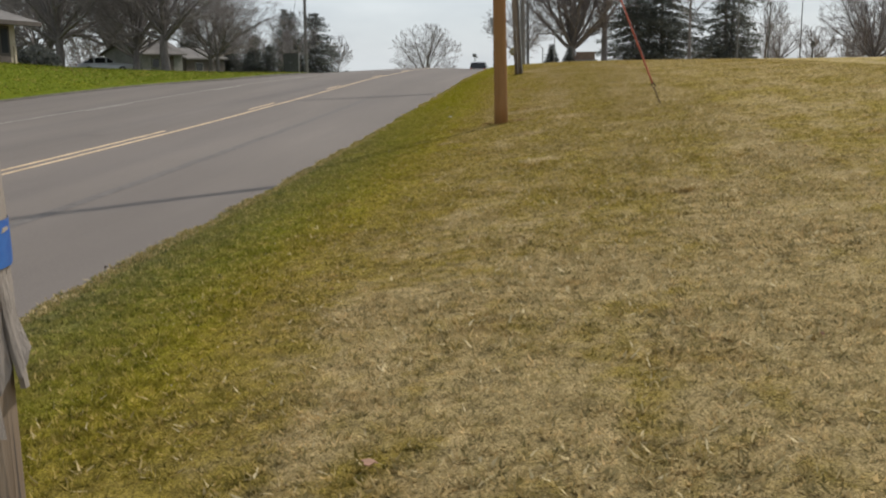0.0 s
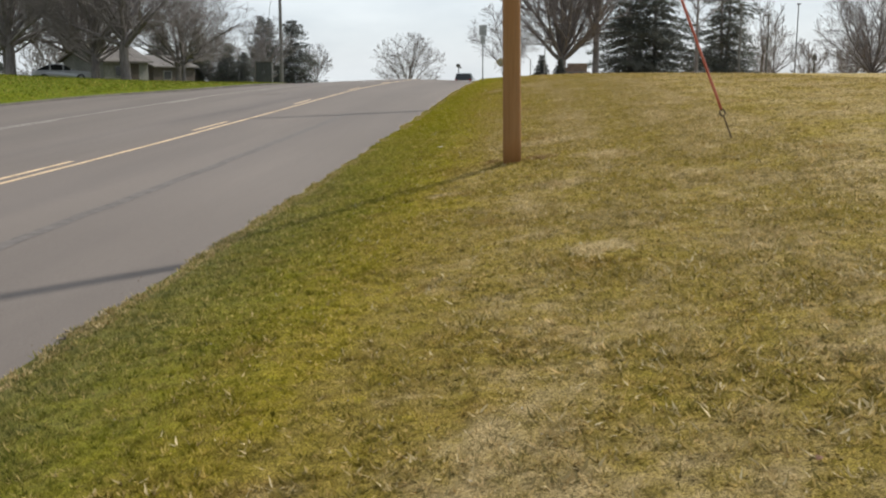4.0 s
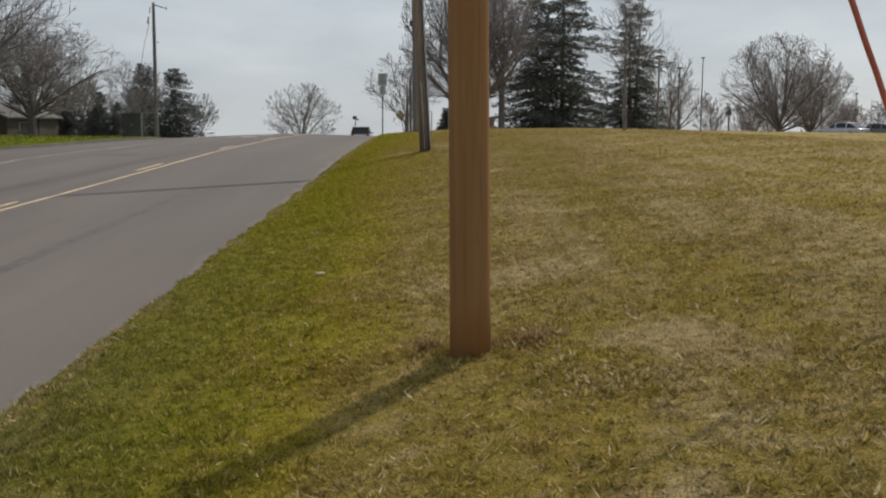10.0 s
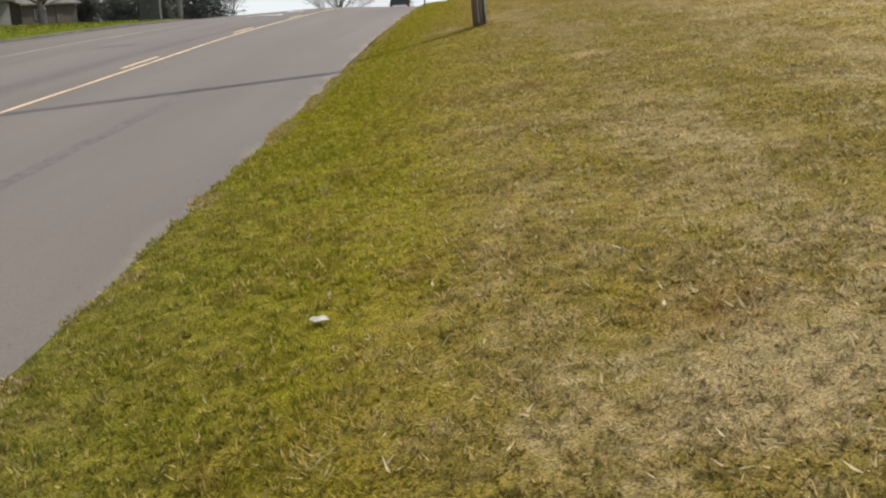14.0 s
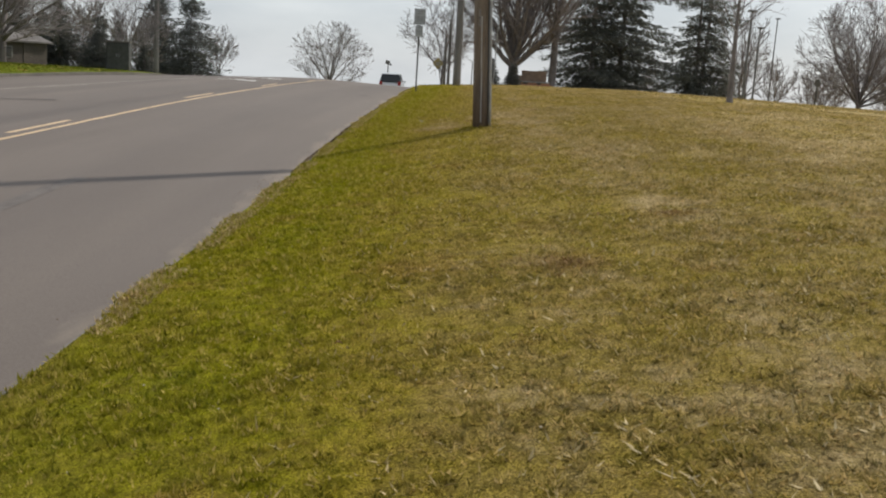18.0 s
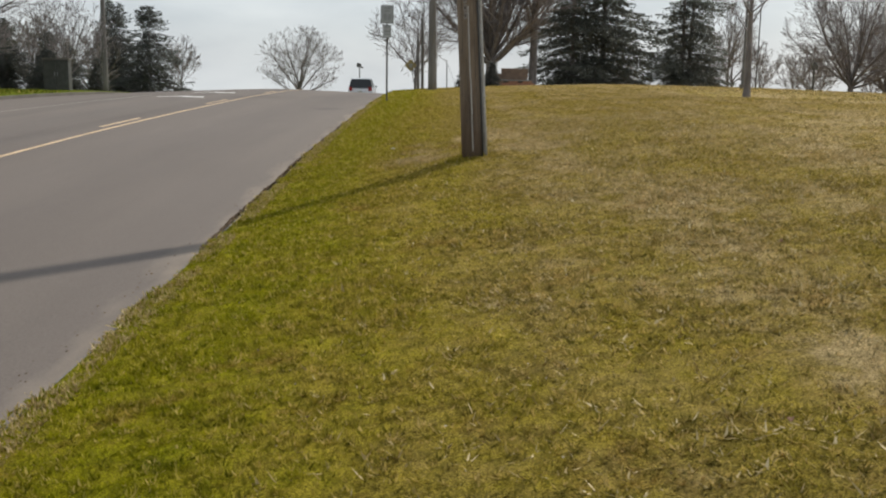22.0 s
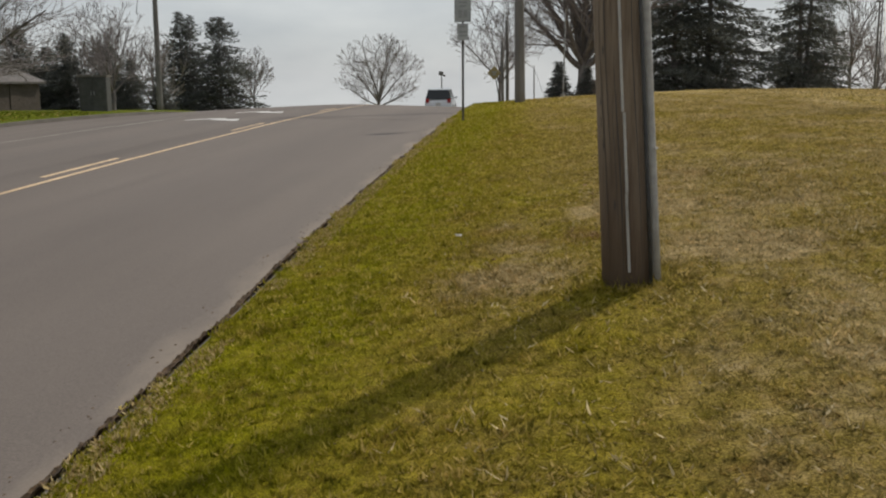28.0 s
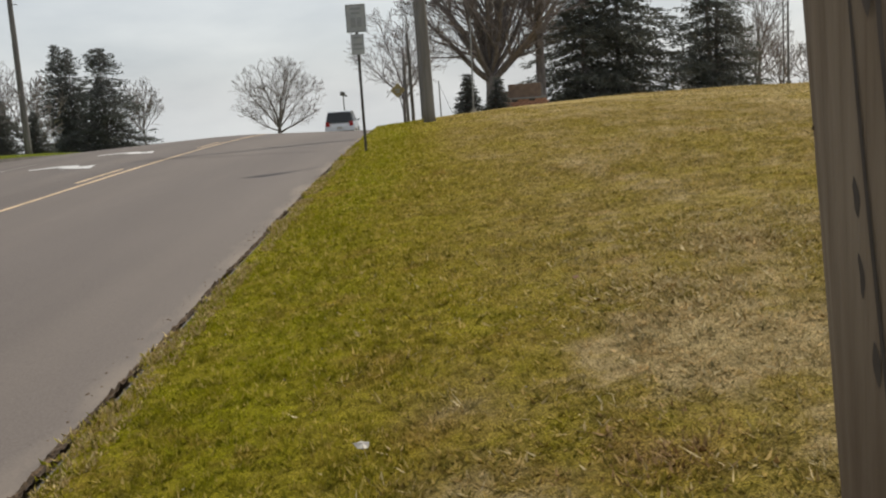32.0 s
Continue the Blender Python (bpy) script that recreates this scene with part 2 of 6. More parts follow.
def lawn_material(name, blades):
    m, n, l, b = material(name, 0.85)
    mixv = lawn_colour(n, l)
    col = ramp_of(n, l, mixv, [(0.36, LUSH), (0.56, GREEN), (0.76, MID), (0.90, STRAW), (1.0, PALE)])
    half = n.new("ShaderNodeMath")
    half.operation = "MULTIPLY"
    half.inputs[1].default_value = 0.60
    l.new(mixv, half.inputs[0])
    l.new(half.outputs["Value"], col.node.inputs["Fac"])
    dead = ramp_of(n, l, noise_at(n, l, 1.15, 5.0, 0.7), [(0.57, (0, 0, 0)), (0.70, (0.6, 0.6, 0.6))])
    col = blend(n, l, dead, col, (0.285, 0.178, 0.05))
    tone = ramp_of(n, l, noise_at(n, l, 7.0, 4.0, 0.65), [(0.34, (0.66, 0.66, 0.64)), (0.5, (1.0, 1.0, 1.0)), (0.68, (1.22, 1.2, 1.24))])
    col = blend(n, l, 1.0, col, tone, "MULTIPLY")
    col = blend(n, l, patches(n, l, RUSTY_SPOTS, None), col, (0.30, 0.168, 0.06))
    # thin, dusty turf along the lower stretch of the kerb
    tc, sep, near, low, both, worn = n.new("ShaderNodeTexCoord"), n.new("ShaderNodeSeparateXYZ"), n.new("ShaderNodeMapRange"), n.new("ShaderNodeMapRange"), n.new("ShaderNodeMath"), n.new("ShaderNodeMath")
    l.new(tc.outputs["Object"], sep.inputs["Vector"])
    near.inputs["From Min"].default_value, near.inputs["From Max"].default_value = -2.2, -4.3
    low.inputs["From Min"].default_value, low.inputs["From Max"].default_value = 34.0, 17.0
    l.new(sep.outputs["X"], near.inputs["Value"])
    l.new(sep.outputs["Y"], low.inputs["Value"])
    both.operation = worn.operation = "MULTIPLY"
    l.new(near.outputs["Result"], both.inputs[0])
    l.new(low.outputs["Result"], both.inputs[1])
    l.new(both.outputs["Value"], worn.inputs[0])
    l.new(ramp_of(n, l, noise_at(n, l, 2.6, 5.0, 0.7), [(0.3, (0.5, 0.5, 0.5)), (0.62, (1, 1, 1))]), worn.inputs[1])
    col = blend(n, l, worn.outputs["Value"], col, (0.2, 0.198, 0.085))
    if blades:
        g = n.new("ShaderNodeNewGeometry")
        vary = ramp_of(n, l, g.outputs["Random Per Island"], [(0.0, (0.4, 0.42, 0.36)), (0.3, (0.78, 0.79, 0.74)), (0.7, (1.08, 1.05, 1.02)), (0.9, (1.4, 1.34, 1.4)), (1.0, (1.95, 1.85, 2.1))])
        faded = ramp_of(n, l, g.outputs["Random Per Island"], [(0.6, (0, 0, 0)), (0.85, (0.3, 0.3, 0.3)), (1.0, (0.7, 0.7, 0.7))])
        out = blend(n, l, 1.0, blend(n, l, faded, col, (0.33, 0.255, 0.105)), vary, "MULTIPLY")
        l.new(out, b.inputs["Base Color"])
        tr, mixs, outp = n.new("ShaderNodeBsdfTranslucent"), n.new("ShaderNodeMixShader"), n["Material Output"]
        l.new(out, tr.inputs["Color"])
        mixs.inputs["Fac"].default_value = 0.45
        l.new(b.outputs["BSDF"], mixs.inputs[1])
        l.new(tr.outputs["BSDF"], mixs.inputs[2])
        l.new(mixs.outputs["Shader"], outp.inputs["Surface"])
        b.inputs["Specular IOR Level"].default_value = 0.1
    else:
        fine = noise_at(n, l, 75.0, 5.0, 0.8)
        dark = ramp_of(n, l, fine, [(0.38, (0.24, 0.22, 0.17)), (0.48, (0.72, 0.69, 0.63)), (0.6, (1.35, 1.29, 1.2))])
        l.new(blend(n, l, 1.0, col, dark, "MULTIPLY"), b.inputs["Base Color"])
        b.inputs["Specular IOR Level"].default_value = 0.04
        bump(n, l, b, fine, 0.8, 0.03)
    return m


def asphalt_material():
    m, n, l, b = material("asphalt", 0.82)
    grit = noise_at(n, l, 55.0, 6.0, 0.7)
    broad = noise_at(n, l, 0.35, 4.0, 0.55, (1, 0.2, 1))
    lanes = noise_at(n, l, 0.8, 3.0, 0.5, (1, 0.04, 1))
    col = ramp_of(n, l, grit, [(0.3, (0.108, 0.089, 0.077)), (0.7, (0.179, 0.149, 0.129))])
    col = blend(n, l, 1.0, col, ramp_of(n, l, broad, [(0.3, (0.86, 0.85, 0.84)), (0.72, (1.1, 1.1, 1.1))]), "MULTIPLY")
    col = blend(n, l, 1.0, col, ramp_of(n, l, lanes, [(0.35, (0.9, 0.9, 0.91)), (0.65, (1.06, 1.06, 1.05))]), "MULTIPLY")
    tc, sep, mr = n.new("ShaderNodeTexCoord"), n.new("ShaderNodeSeparateXYZ"), n.new("ShaderNodeMapRange")
    l.new(tc.outputs["Object"], sep.inputs["Vector"])
    l.new(sep.outputs["X"], mr.inputs["Value"])
    mr.inputs["From Min"].default_value, mr.inputs["From Max"].default_value = -5.5, -4.7
    sandn = noise_at(n, l, 1.6, 5.0, 0.6, (1, 0.35, 1))
    mul = n.new("ShaderNodeMath")
    mul.operation = "MULTIPLY"
    drift = n.new("ShaderNodeMapRange")
    drift.inputs["From Min"].default_value, drift.inputs["From Max"].default_value = 36.0, 44.0
    drift.inputs["To Min"].default_value = 0.75
    l.new(sep.outputs["Y"], drift.inputs["Value"])
    along = n.new("ShaderNodeMath")
    along.operation = "MULTIPLY"
    l.new(drift.outputs["Result"], along.inputs[0])
    l.new(mr.outputs["Result"], along.inputs[1])
    l.new(along.outputs["Value"], mul.inputs[0])
    l.new(sandn, mul.inputs[1])
    sand = ramp_of(n, l, mul.outputs["Value"], [(0.36, (0, 0, 0)), (0.56, (0.7, 0.7, 0.7))])
    col = blend(n, l, sand, col, (0.26, 0.215, 0.17))
    l.new(col, b.inputs["Base Color"])
    bump(n, l, b, grit, 0.35, 0.006)
    return m


def wood_material(name, dark, mid, light, vertical=14.0, blotch=None, foot=0.0):
    """Pole timber: long grain, checks and stains."""
    m, n, l, b = material(name, 0.75)
    grain = noise_at(n, l, vertical, 6.0, 0.65, (1, 1, 0.035))
    fine = noise_at(n, l, vertical * 5, 4.0, 0.6, (1, 1, 0.02))
    col = ramp_of(n, l, grain, [(0.28, dark), (0.5, mid), (0.72, light)])
    col = blend(n, l, 0.35, col, ramp_of(n, l, fine, [(0.3, dark), (0.7, light)]))
    checks = ramp_of(n, l, noise_at(n, l, 16.0, 5.0, 0.7, (1, 1, 0.06)), [(0.62, (0, 0, 0)), (0.70, (0.45, 0.45, 0.45))])
    col = blend(n, l, checks, col, tuple(c * 0.45 for c in dark))
    b.inputs["Specular IOR Level"].default_value = 0.15
    if blotch:
        col = blend(n, l, ramp_of(n, l, noise_at(n, l, 1.7, 4.0, 0.6, (1, 1, 0.5)), [(0.45, (0, 0, 0)), (0.75, (0.8, 0.8, 0.8))]), col, blotch)
    if foot:
        tc, sep, edge = n.new("ShaderNodeTexCoord"), n.new("ShaderNodeSeparateXYZ"), n.new("ShaderNodeMath")
        l.new(tc.outputs["Object"], sep.inputs["Vector"])
        edge.operation = "MULTIPLY_ADD"
        l.new(noise_at(n, l, 7.0, 5.0, 0.65, (1, 1, 0.16)), edge.inputs[0])
        edge.inputs[1].default_value = 1.7
        l.new(sep.outputs["Z"], edge.inputs[2])
        tar = ramp_of(n, l, edge.outputs["Value"], [(0.0, (0.7, 0.7, 0.7)), (1.0, (0, 0, 0))])
        tar.node.color_ramp.elements[0].position, tar.node.color_ramp.elements[1].position = 0.6, 1.0
        scale_ = n.new("ShaderNodeMath")
        scale_.operation = "MULTIPLY"
        scale_.inputs[1].default_value = 1.0 / foot
        l.new(edge.outputs["Value"], scale_.inputs[0])
        l.new(scale_.outputs["Value"], tar.node.inputs["Fac"])
        col = blend(n, l, tar, col, tuple(c * 1.25 for c in dark))
    l.new(col, b.inputs["Base Color"])
    bump(n, l, b, fine, 0.7, 0.012)
    return m


def dry_blade_material(name="dry_blade", low=(0.30, 0.215, 0.085), mid=(0.50, 0.37, 0.17), high=(0.74, 0.59, 0.34), mix_=0.3):
    m, n, l, b = material(name, 0.85)
    g = n.new("ShaderNodeNewGeometry")
    col = ramp_of(n, l, g.outputs["Random Per Island"], [(0.0, low), (0.5, mid), (1.0, high)])
    l.new(blend(n, l, mix_, col, ramp_of(n, l, noise_at(n, l, 1.5), [(0.3, (0.28, 0.21, 0.06)), (0.7, (0.5, 0.38, 0.18))])), b.inputs["Base Color"])
    b.inputs["Specular IOR Level"].default_value = 0.2
    return m


def see_through(name, dark, light):
    """Needle sprays that let some of the light from behind through."""
    m = speckled(name, dark, light, 3.0, 0.8)
    n, l = m.node_tree.nodes, m.node_tree.links
    b, thin, both = n["Principled BSDF"], n.new("ShaderNodeBsdfTranslucent"), n.new("ShaderNodeMixShader")
    l.new(b.inputs["Base Color"].links[0].from_socket, thin.inputs["Color"])
    both.inputs["Fac"].default_value = 0.5
    l.new(b.outputs["BSDF"], both.inputs[1])
    l.new(thin.outputs["BSDF"], both.inputs[2])
    l.new(both.outputs["Shader"], n["Material Output"].inputs["Surface"])
    return m


DRY = dry_blade_material()
STRAW_BLADE = dry_blade_material("straw_blade", (0.32, 0.24, 0.10), (0.50, 0.39, 0.20), (0.72, 0.60, 0.38), 0.25)
RUSTY = dry_blade_material("rusty_blade", (0.15, 0.085, 0.032), (0.27, 0.16, 0.065), (0.42, 0.27, 0.12), 0.1)
LAWN = lawn_material("lawn_ground", False)
BLADE = lawn_material("grass_blade", True)
ASPHALT = asphalt_material()
CONCRETE = speckled("concrete", (0.24, 0.22, 0.19), (0.42, 0.39, 0.34), 30.0, 0.9, big=1.1)
KERB_OLD = speckled("dirty_kerb_concrete", (0.13, 0.118, 0.10), (0.22, 0.20, 0.17), 20.0, 0.9, big=0.8)
JOINT = speckled("dark_asphalt_joint", (0.097, 0.083, 0.075), (0.16, 0.138, 0.124), 40.0, 0.8)
DIRT = speckled("gutter_dirt", (0.05, 0.031, 0.016), (0.2, 0.128, 0.072), 45.0, 0.95, relief=0.8)
PAINT_YELLOW = speckled("worn_yellow_paint", (0.58, 0.41, 0.24), (0.72, 0.54, 0.35), 9.0, 0.7)
PAINT_WHITE = speckled("worn_white_paint", (0.55, 0.54, 0.52), (0.85, 0.84, 0.82), 9.0, 0.7)
PAINT_FADED = speckled("faded_paint", (0.30, 0.28, 0.25), (0.46, 0.43, 0.38), 9.0, 0.8)
CRACK = speckled("tar_seam", (0.05, 0.045, 0.042), (0.09, 0.082, 0.076), 12.0, 0.7)
WOOD_NEW = wood_material("new_pole_wood", (0.208, 0.106, 0.04), (0.276, 0.145, 0.057), (0.33, 0.186, 0.08), 6.0, (0.255, 0.11, 0.037), 1.3)
WOOD_OLD = wood_material("old_pole_wood", (0.08, 0.054, 0.037), (0.215, 0.163, 0.117), (0.315, 0.255, 0.195), 9.0, (0.25, 0.195, 0.143), 2.0)
WOOD_FAR = speckled("far_pole_wood", (0.14, 0.13, 0.12), (0.22, 0.205, 0.19), 5.0, 0.85, stretch=(1, 1, 0.1))
WOOD_SPLIT = wood_material("split_wood", (0.12, 0.10, 0.085), (0.27, 0.235, 0.205), (0.38, 0.335, 0.30), 26.0)
STEEL = speckled("galvanised_steel", (0.28, 0.28, 0.28), (0.42, 0.42, 0.42), 25.0, 0.55, 0.7)
GREY_PIPE = speckled("grey_conduit", (0.33, 0.32, 0.30), (0.44, 0.425, 0.40), 20.0, 0.6)
MOULD = speckled("weathered_moulding", (0.36, 0.345, 0.32), (0.48, 0.46, 0.43), 20.0, 0.6)
POST = speckled("sign_post_steel", (0.09, 0.085, 0.075), (0.14, 0.13, 0.115), 20.0, 0.7, 0.3)
LAMP_GREY = speckled("grey_lamp_steel", (0.14, 0.135, 0.13), (0.2, 0.195, 0.19), 12.0, 0.6, 0.2)
RUST = speckled("rusty_iron", (0.035, 0.024, 0.018), (0.09, 0.062, 0.045), 40.0, 0.8, 0.4)
GUARD = speckled("red_guard_plastic", (0.40, 0.085, 0.05), (0.54, 0.15, 0.09), 6.0, 0.5)
CABLE = speckled("dark_cable", (0.03, 0.03, 0.03), (0.06, 0.06, 0.06), 20.0, 0.6)
SIGN_FACE = speckled("sign_face", (0.36, 0.375, 0.375), (0.44, 0.455, 0.45), 4.0, 0.5)
SIGN_DARK = speckled("sign_lettering", (0.23, 0.24, 0.24), (0.29, 0.30, 0.30), 8.0, 0.5)
SIGN_YELLOW = speckled("sign_yellow", (0.27, 0.21, 0.085), (0.35, 0.275, 0.12), 6.0, 0.5)
STRIP_YELLOW = speckled("faded_yellow_plastic", (0.42, 0.36, 0.17), (0.52, 0.45, 0.24), 6.0, 0.6)
BARK = speckled("bark", (0.135, 0.118, 0.112), (0.255, 0.226, 0.214), 7.0, 0.9, stretch=(1, 1, 0.25), relief=0.8)
BARK_PALE = speckled("pale_bark", (0.14, 0.12, 0.108), (0.24, 0.21, 0.19), 7.0, 0.9, stretch=(1, 1, 0.25))
TWIG = speckled("twigs", (0.19, 0.166, 0.16), (0.31, 0.274, 0.266), 4.0, 0.9)
TWIG_PALE = speckled("pale_twigs", (0.19, 0.165, 0.15), (0.30, 0.265, 0.245), 4.0, 0.9)
NEEDLES = see_through("spruce_needles", (0.095, 0.102, 0.088), (0.18, 0.187, 0.16))
CEDAR = see_through("cedar_needles", (0.085, 0.091, 0.084), (0.155, 0.162, 0.147))
BRICK = speckled("red_brick", (0.34, 0.16, 0.10), (0.46, 0.24, 0.16), 5.0, 0.85)
PANEL = speckled("dark_sign_panel", (0.13, 0.085, 0.062), (0.19, 0.13, 0.098), 4.0, 0.6)
SIDING = speckled("tan_siding", (0.44, 0.37, 0.27), (0.56, 0.48, 0.37), 3.0, 0.8)
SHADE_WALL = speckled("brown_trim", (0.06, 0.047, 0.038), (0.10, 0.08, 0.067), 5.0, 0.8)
SHINGLE = speckled("roof_shingles", (0.10, 0.09, 0.085), (0.20, 0.185, 0.175), 9.0, 0.9, stretch=(1, 0.2, 4), relief=0.7)
WALL_GREY = speckled("grey_wall", (0.20, 0.195, 0.185), (0.28, 0.275, 0.26), 4.0, 0.85)
CABINET = speckled("dull_green_metal", (0.045, 0.046, 0.04), (0.07, 0.072, 0.062), 6.0, 0.6)
RUBBER = speckled("tyre_rubber", (0.015, 0.015, 0.015), (0.03, 0.03, 0.03), 20.0, 0.9)
TAPE = speckled("blue_tape", (0.02, 0.10, 0.38), (0.05, 0.18, 0.52), 12.0, 0.45)
PAPER = speckled("pale_litter", (0.42, 0.38, 0.33), (0.56, 0.52, 0.46), 20.0, 0.7)
CHAFF = speckled("leaf_chaff", (0.16, 0.10, 0.05), (0.66, 0.58, 0.46), 1.3, 0.8, lo=0.42, hi=0.58)
LEAF = speckled("dead_leaf", (0.24, 0.12, 0.07), (0.38, 0.22, 0.14), 25.0, 0.8)


def car_paint(name, colour, metal=0.3):
    m, n, l, b = material(name, 0.28, metal)
    flake = noise_at(n, l, 60.0, 2.0)
    dust = noise_at(n, l, 2.0, 3.0)
    col = ramp_of(n, l, dust, [(0.3, tuple(c * 0.9 for c in colour)), (0.7, tuple(min(1, c * 1.05) for c in colour))])
    l.new(col, b.inputs["Base Color"])
    b.inputs["Coat Weight"].default_value = 0.5
    bump(n, l, b, flake, 0.02, 0.002)
    return m


CAR_GLASS, _n, _l, _b = material("car_glass", 0.06)
_b.inputs["Base Color"].default_value = (0.012, 0.014, 0.016, 1)
WINDOW, _n, _l, _b = material("window_glass", 0.1)
_b.inputs["Base Color"].default_value = (0.03, 0.034, 0.038, 1)
LENS_RED, _n, _l, _b = material("tail_lens", 0.2)
_b.inputs["Base Color"].default_value = (0.35, 0.015, 0.012, 1)
LENS_CLEAR, _n, _l, _b = material("head_lens", 0.1)
_b.inputs["Base Color"].default_value = (0.75, 0.77, 0.78, 1)


# ---- mesh helpers ----
def mesh_of(name, verts, faces, mat=None, smooth=False):
    me = bpy.data.meshes.new(name)
    me.from_pydata([tuple(v) for v in verts], [], faces)
    if mat:
        me.materials.append(mat)
    if smooth:
        me.polygons.foreach_set("use_smooth", [True] * len(me.polygons))
    me.update()
    return me


def part(name, bm, mat, parent=None, label="", smooth=False, bevel=0.0):
    """One mesh object from a bmesh or a (verts, faces) pair, under a thing or a part."""
    if isinstance(bm, tuple):
        me = mesh_of(name, bm[0], bm[1], mat, smooth)
    else:
        me = bpy.data.meshes.new(name)
        bm.to_mesh(me)
        bm.free()
        me.materials.append(mat)
        if smooth:
            me.polygons.foreach_set("use_smooth", [True] * len(me.polygons))
    ob = new(name, me)
    if parent:
        ob.parent = parent
    if bevel:
        b = ob.modifiers.new("bevel", "BEVEL")
        b.width, b.segments = bevel, 2
    if label:
        ob["label"] = label
    return ob


def empty(name, at=(0, 0, 0), rz=0.0, label="", category="", group="", kind=""):
    e = new(name)
    e.empty_display_size = 0.2
    e.matrix_basis = pose(*at, 0, 0, rz)
    return tagged(e, label, category, group, kind)


def box(x0, y0, z0, x1, y1, z1):
    v = [(x, y, z) for z in (z0, z1) for y in (y0, y1) for x in (x0, x1)]
    return v, [(0, 2, 3, 1), (4, 5, 7, 6), (0, 1, 5, 4), (2, 6, 7, 3), (0, 4, 6, 2), (1, 3, 7, 5)]


def merge(*pairs):
    v, f = [], []
    for a, b in pairs:
        o = len(v)
        v += list(a)
        f += [tuple(i + o for i in q) for q in b]
    return v, f


def turned(pair, m):
    return [m @ Vector(p) for p in pair[0]], pair[1]


def tube(points, radii, sides=8, cap=True):
    """A round bar through the points."""
    v, f = [], []
    pts = [Vector(p) for p in points]
    for i, p in enumerate(pts):
        d = (pts[min(i + 1, len(pts) - 1)] - pts[max(i - 1, 0)]).normalized()
        u = d.cross(Vector((0, 0, 1)) if abs(d.z) < 0.9 else Vector((1, 0, 0))).normalized()
        w = d.cross(u)
        r = radii[i] if isinstance(radii, (list, tuple)) else radii
        for k in range(sides):
            a = 2 * math.pi * k / sides
            v.append(p + u * (r * math.cos(a)) + w * (r * math.sin(a)))
    for i in range(len(pts) - 1):
        for k in range(sides):
            a, b = i * sides + k, i * sides + (k + 1) % sides
            f.append((a, b, b + sides, a + sides))
    if cap:
        f.append(tuple(range(sides))[::-1])
        f.append(tuple(range(len(v) - sides, len(v))))
    return v, f


def profile_box(points, y0, y1):
    """A side outline of (x, z), drawn through from y0 to y1."""
    n = len(points)
    v = [(x, y0, z) for x, z in points] + [(x, y1, z) for x, z in points]
    f = [tuple(range(n)), tuple(range(2 * n - 1, n - 1, -1))]
    f += [(i, i + n, (i + 1) % n + n, (i + 1) % n) for i in range(n)]
    return v, f


# ---- the lie of the land ----
EDGE, LEFT_EDGE, LIP = -4.34, -22.0, 0.19
_yy = np.arange(-80.0, 3000.0, 1.0)


def _run(knots, soft=7):
    k = np.array(knots, float)
    v = np.interp(_yy, k[:, 0], k[:, 1])
    pad = np.r_[np.full(soft, v[0]), v, np.full(soft, v[-1])]
    return np.convolve(pad, np.ones(2 * soft + 1) / (2 * soft + 1), "valid")


_ROAD = _run([(-80, -2.5), (0, -0.86), (9, -0.72), (16, -0.58), (27, -0.27), (34, -0.03), (43, 0.28), (52, 0.62), (59, 0.80), (70, 1.02), (80, 1.12), (88, 1.08), (100, 0.6), (111, -0.1), (130, -1.5), (180, -4.5), (250, -8.5), (400, -17), (1000, -50), (3000, -150)], 3)
_PLAT = _run([(-80, 0.2), (0, 0.85), (10, 1.05), (21, 1.75), (36, 1.68), (50, 1.68), (68, 1.7), (90, 1.75), (105, 1.75), (140, 1.9), (250, 0.3), (400, -6), (1000, -45), (3000, -150)])
_SLOPE = _run([(0, 0.125), (10, 0.13), (20, 0.147), (46, 0.147), (65, 0.1), (85, 0.07), (100, 0.12), (130, 0.2), (400, 0.2)])
_SLOPE_L = _run([(0, 0.3), (30, 0.36), (39, 0.36), (45, 0.29), (49, 0.22), (54, 0.17), (60, 0.13), (75, 0.12), (400, 0.12)], 2)
_PLAT_L = _run([(-80, 1.5), (0, 3.3), (39, 3.7), (45, 3.2), (54, 2.4), (65, 1.45), (75, 1.1), (100, 0.7), (112, 0.25), (130, -1.0), (180, -4.2), (250, -8.2), (400, -16.7), (1000, -50), (3000, -150)])
_LEFT = _run([(-80, -25.5), (0, -24.7), (33, -23.2), (85, -20.9), (3000, -20.9)])


def left_x(y):
    return np.interp(y, _yy, _LEFT)


def _step(v, a, b):
    u = np.clip((v - a) / (b - a), 0, 1)
    return u * u * (3 - 2 * u)


def road_z(x, y):
    """The road's height: crowned along the yellow line, with a fall to the far kerb beyond y 40."""
    x, y = np.asarray(x, float), np.asarray(y, float)
    crown = 0.03 * np.clip(EDGE - x, 0, 6.2) - 0.0162 * np.maximum(EDGE - 6.2 - x, 0)
    return np.interp(y, _yy, _ROAD) + crown - 0.03 * np.maximum(-12.0 - x, 0) * _step(y, 40, 70)


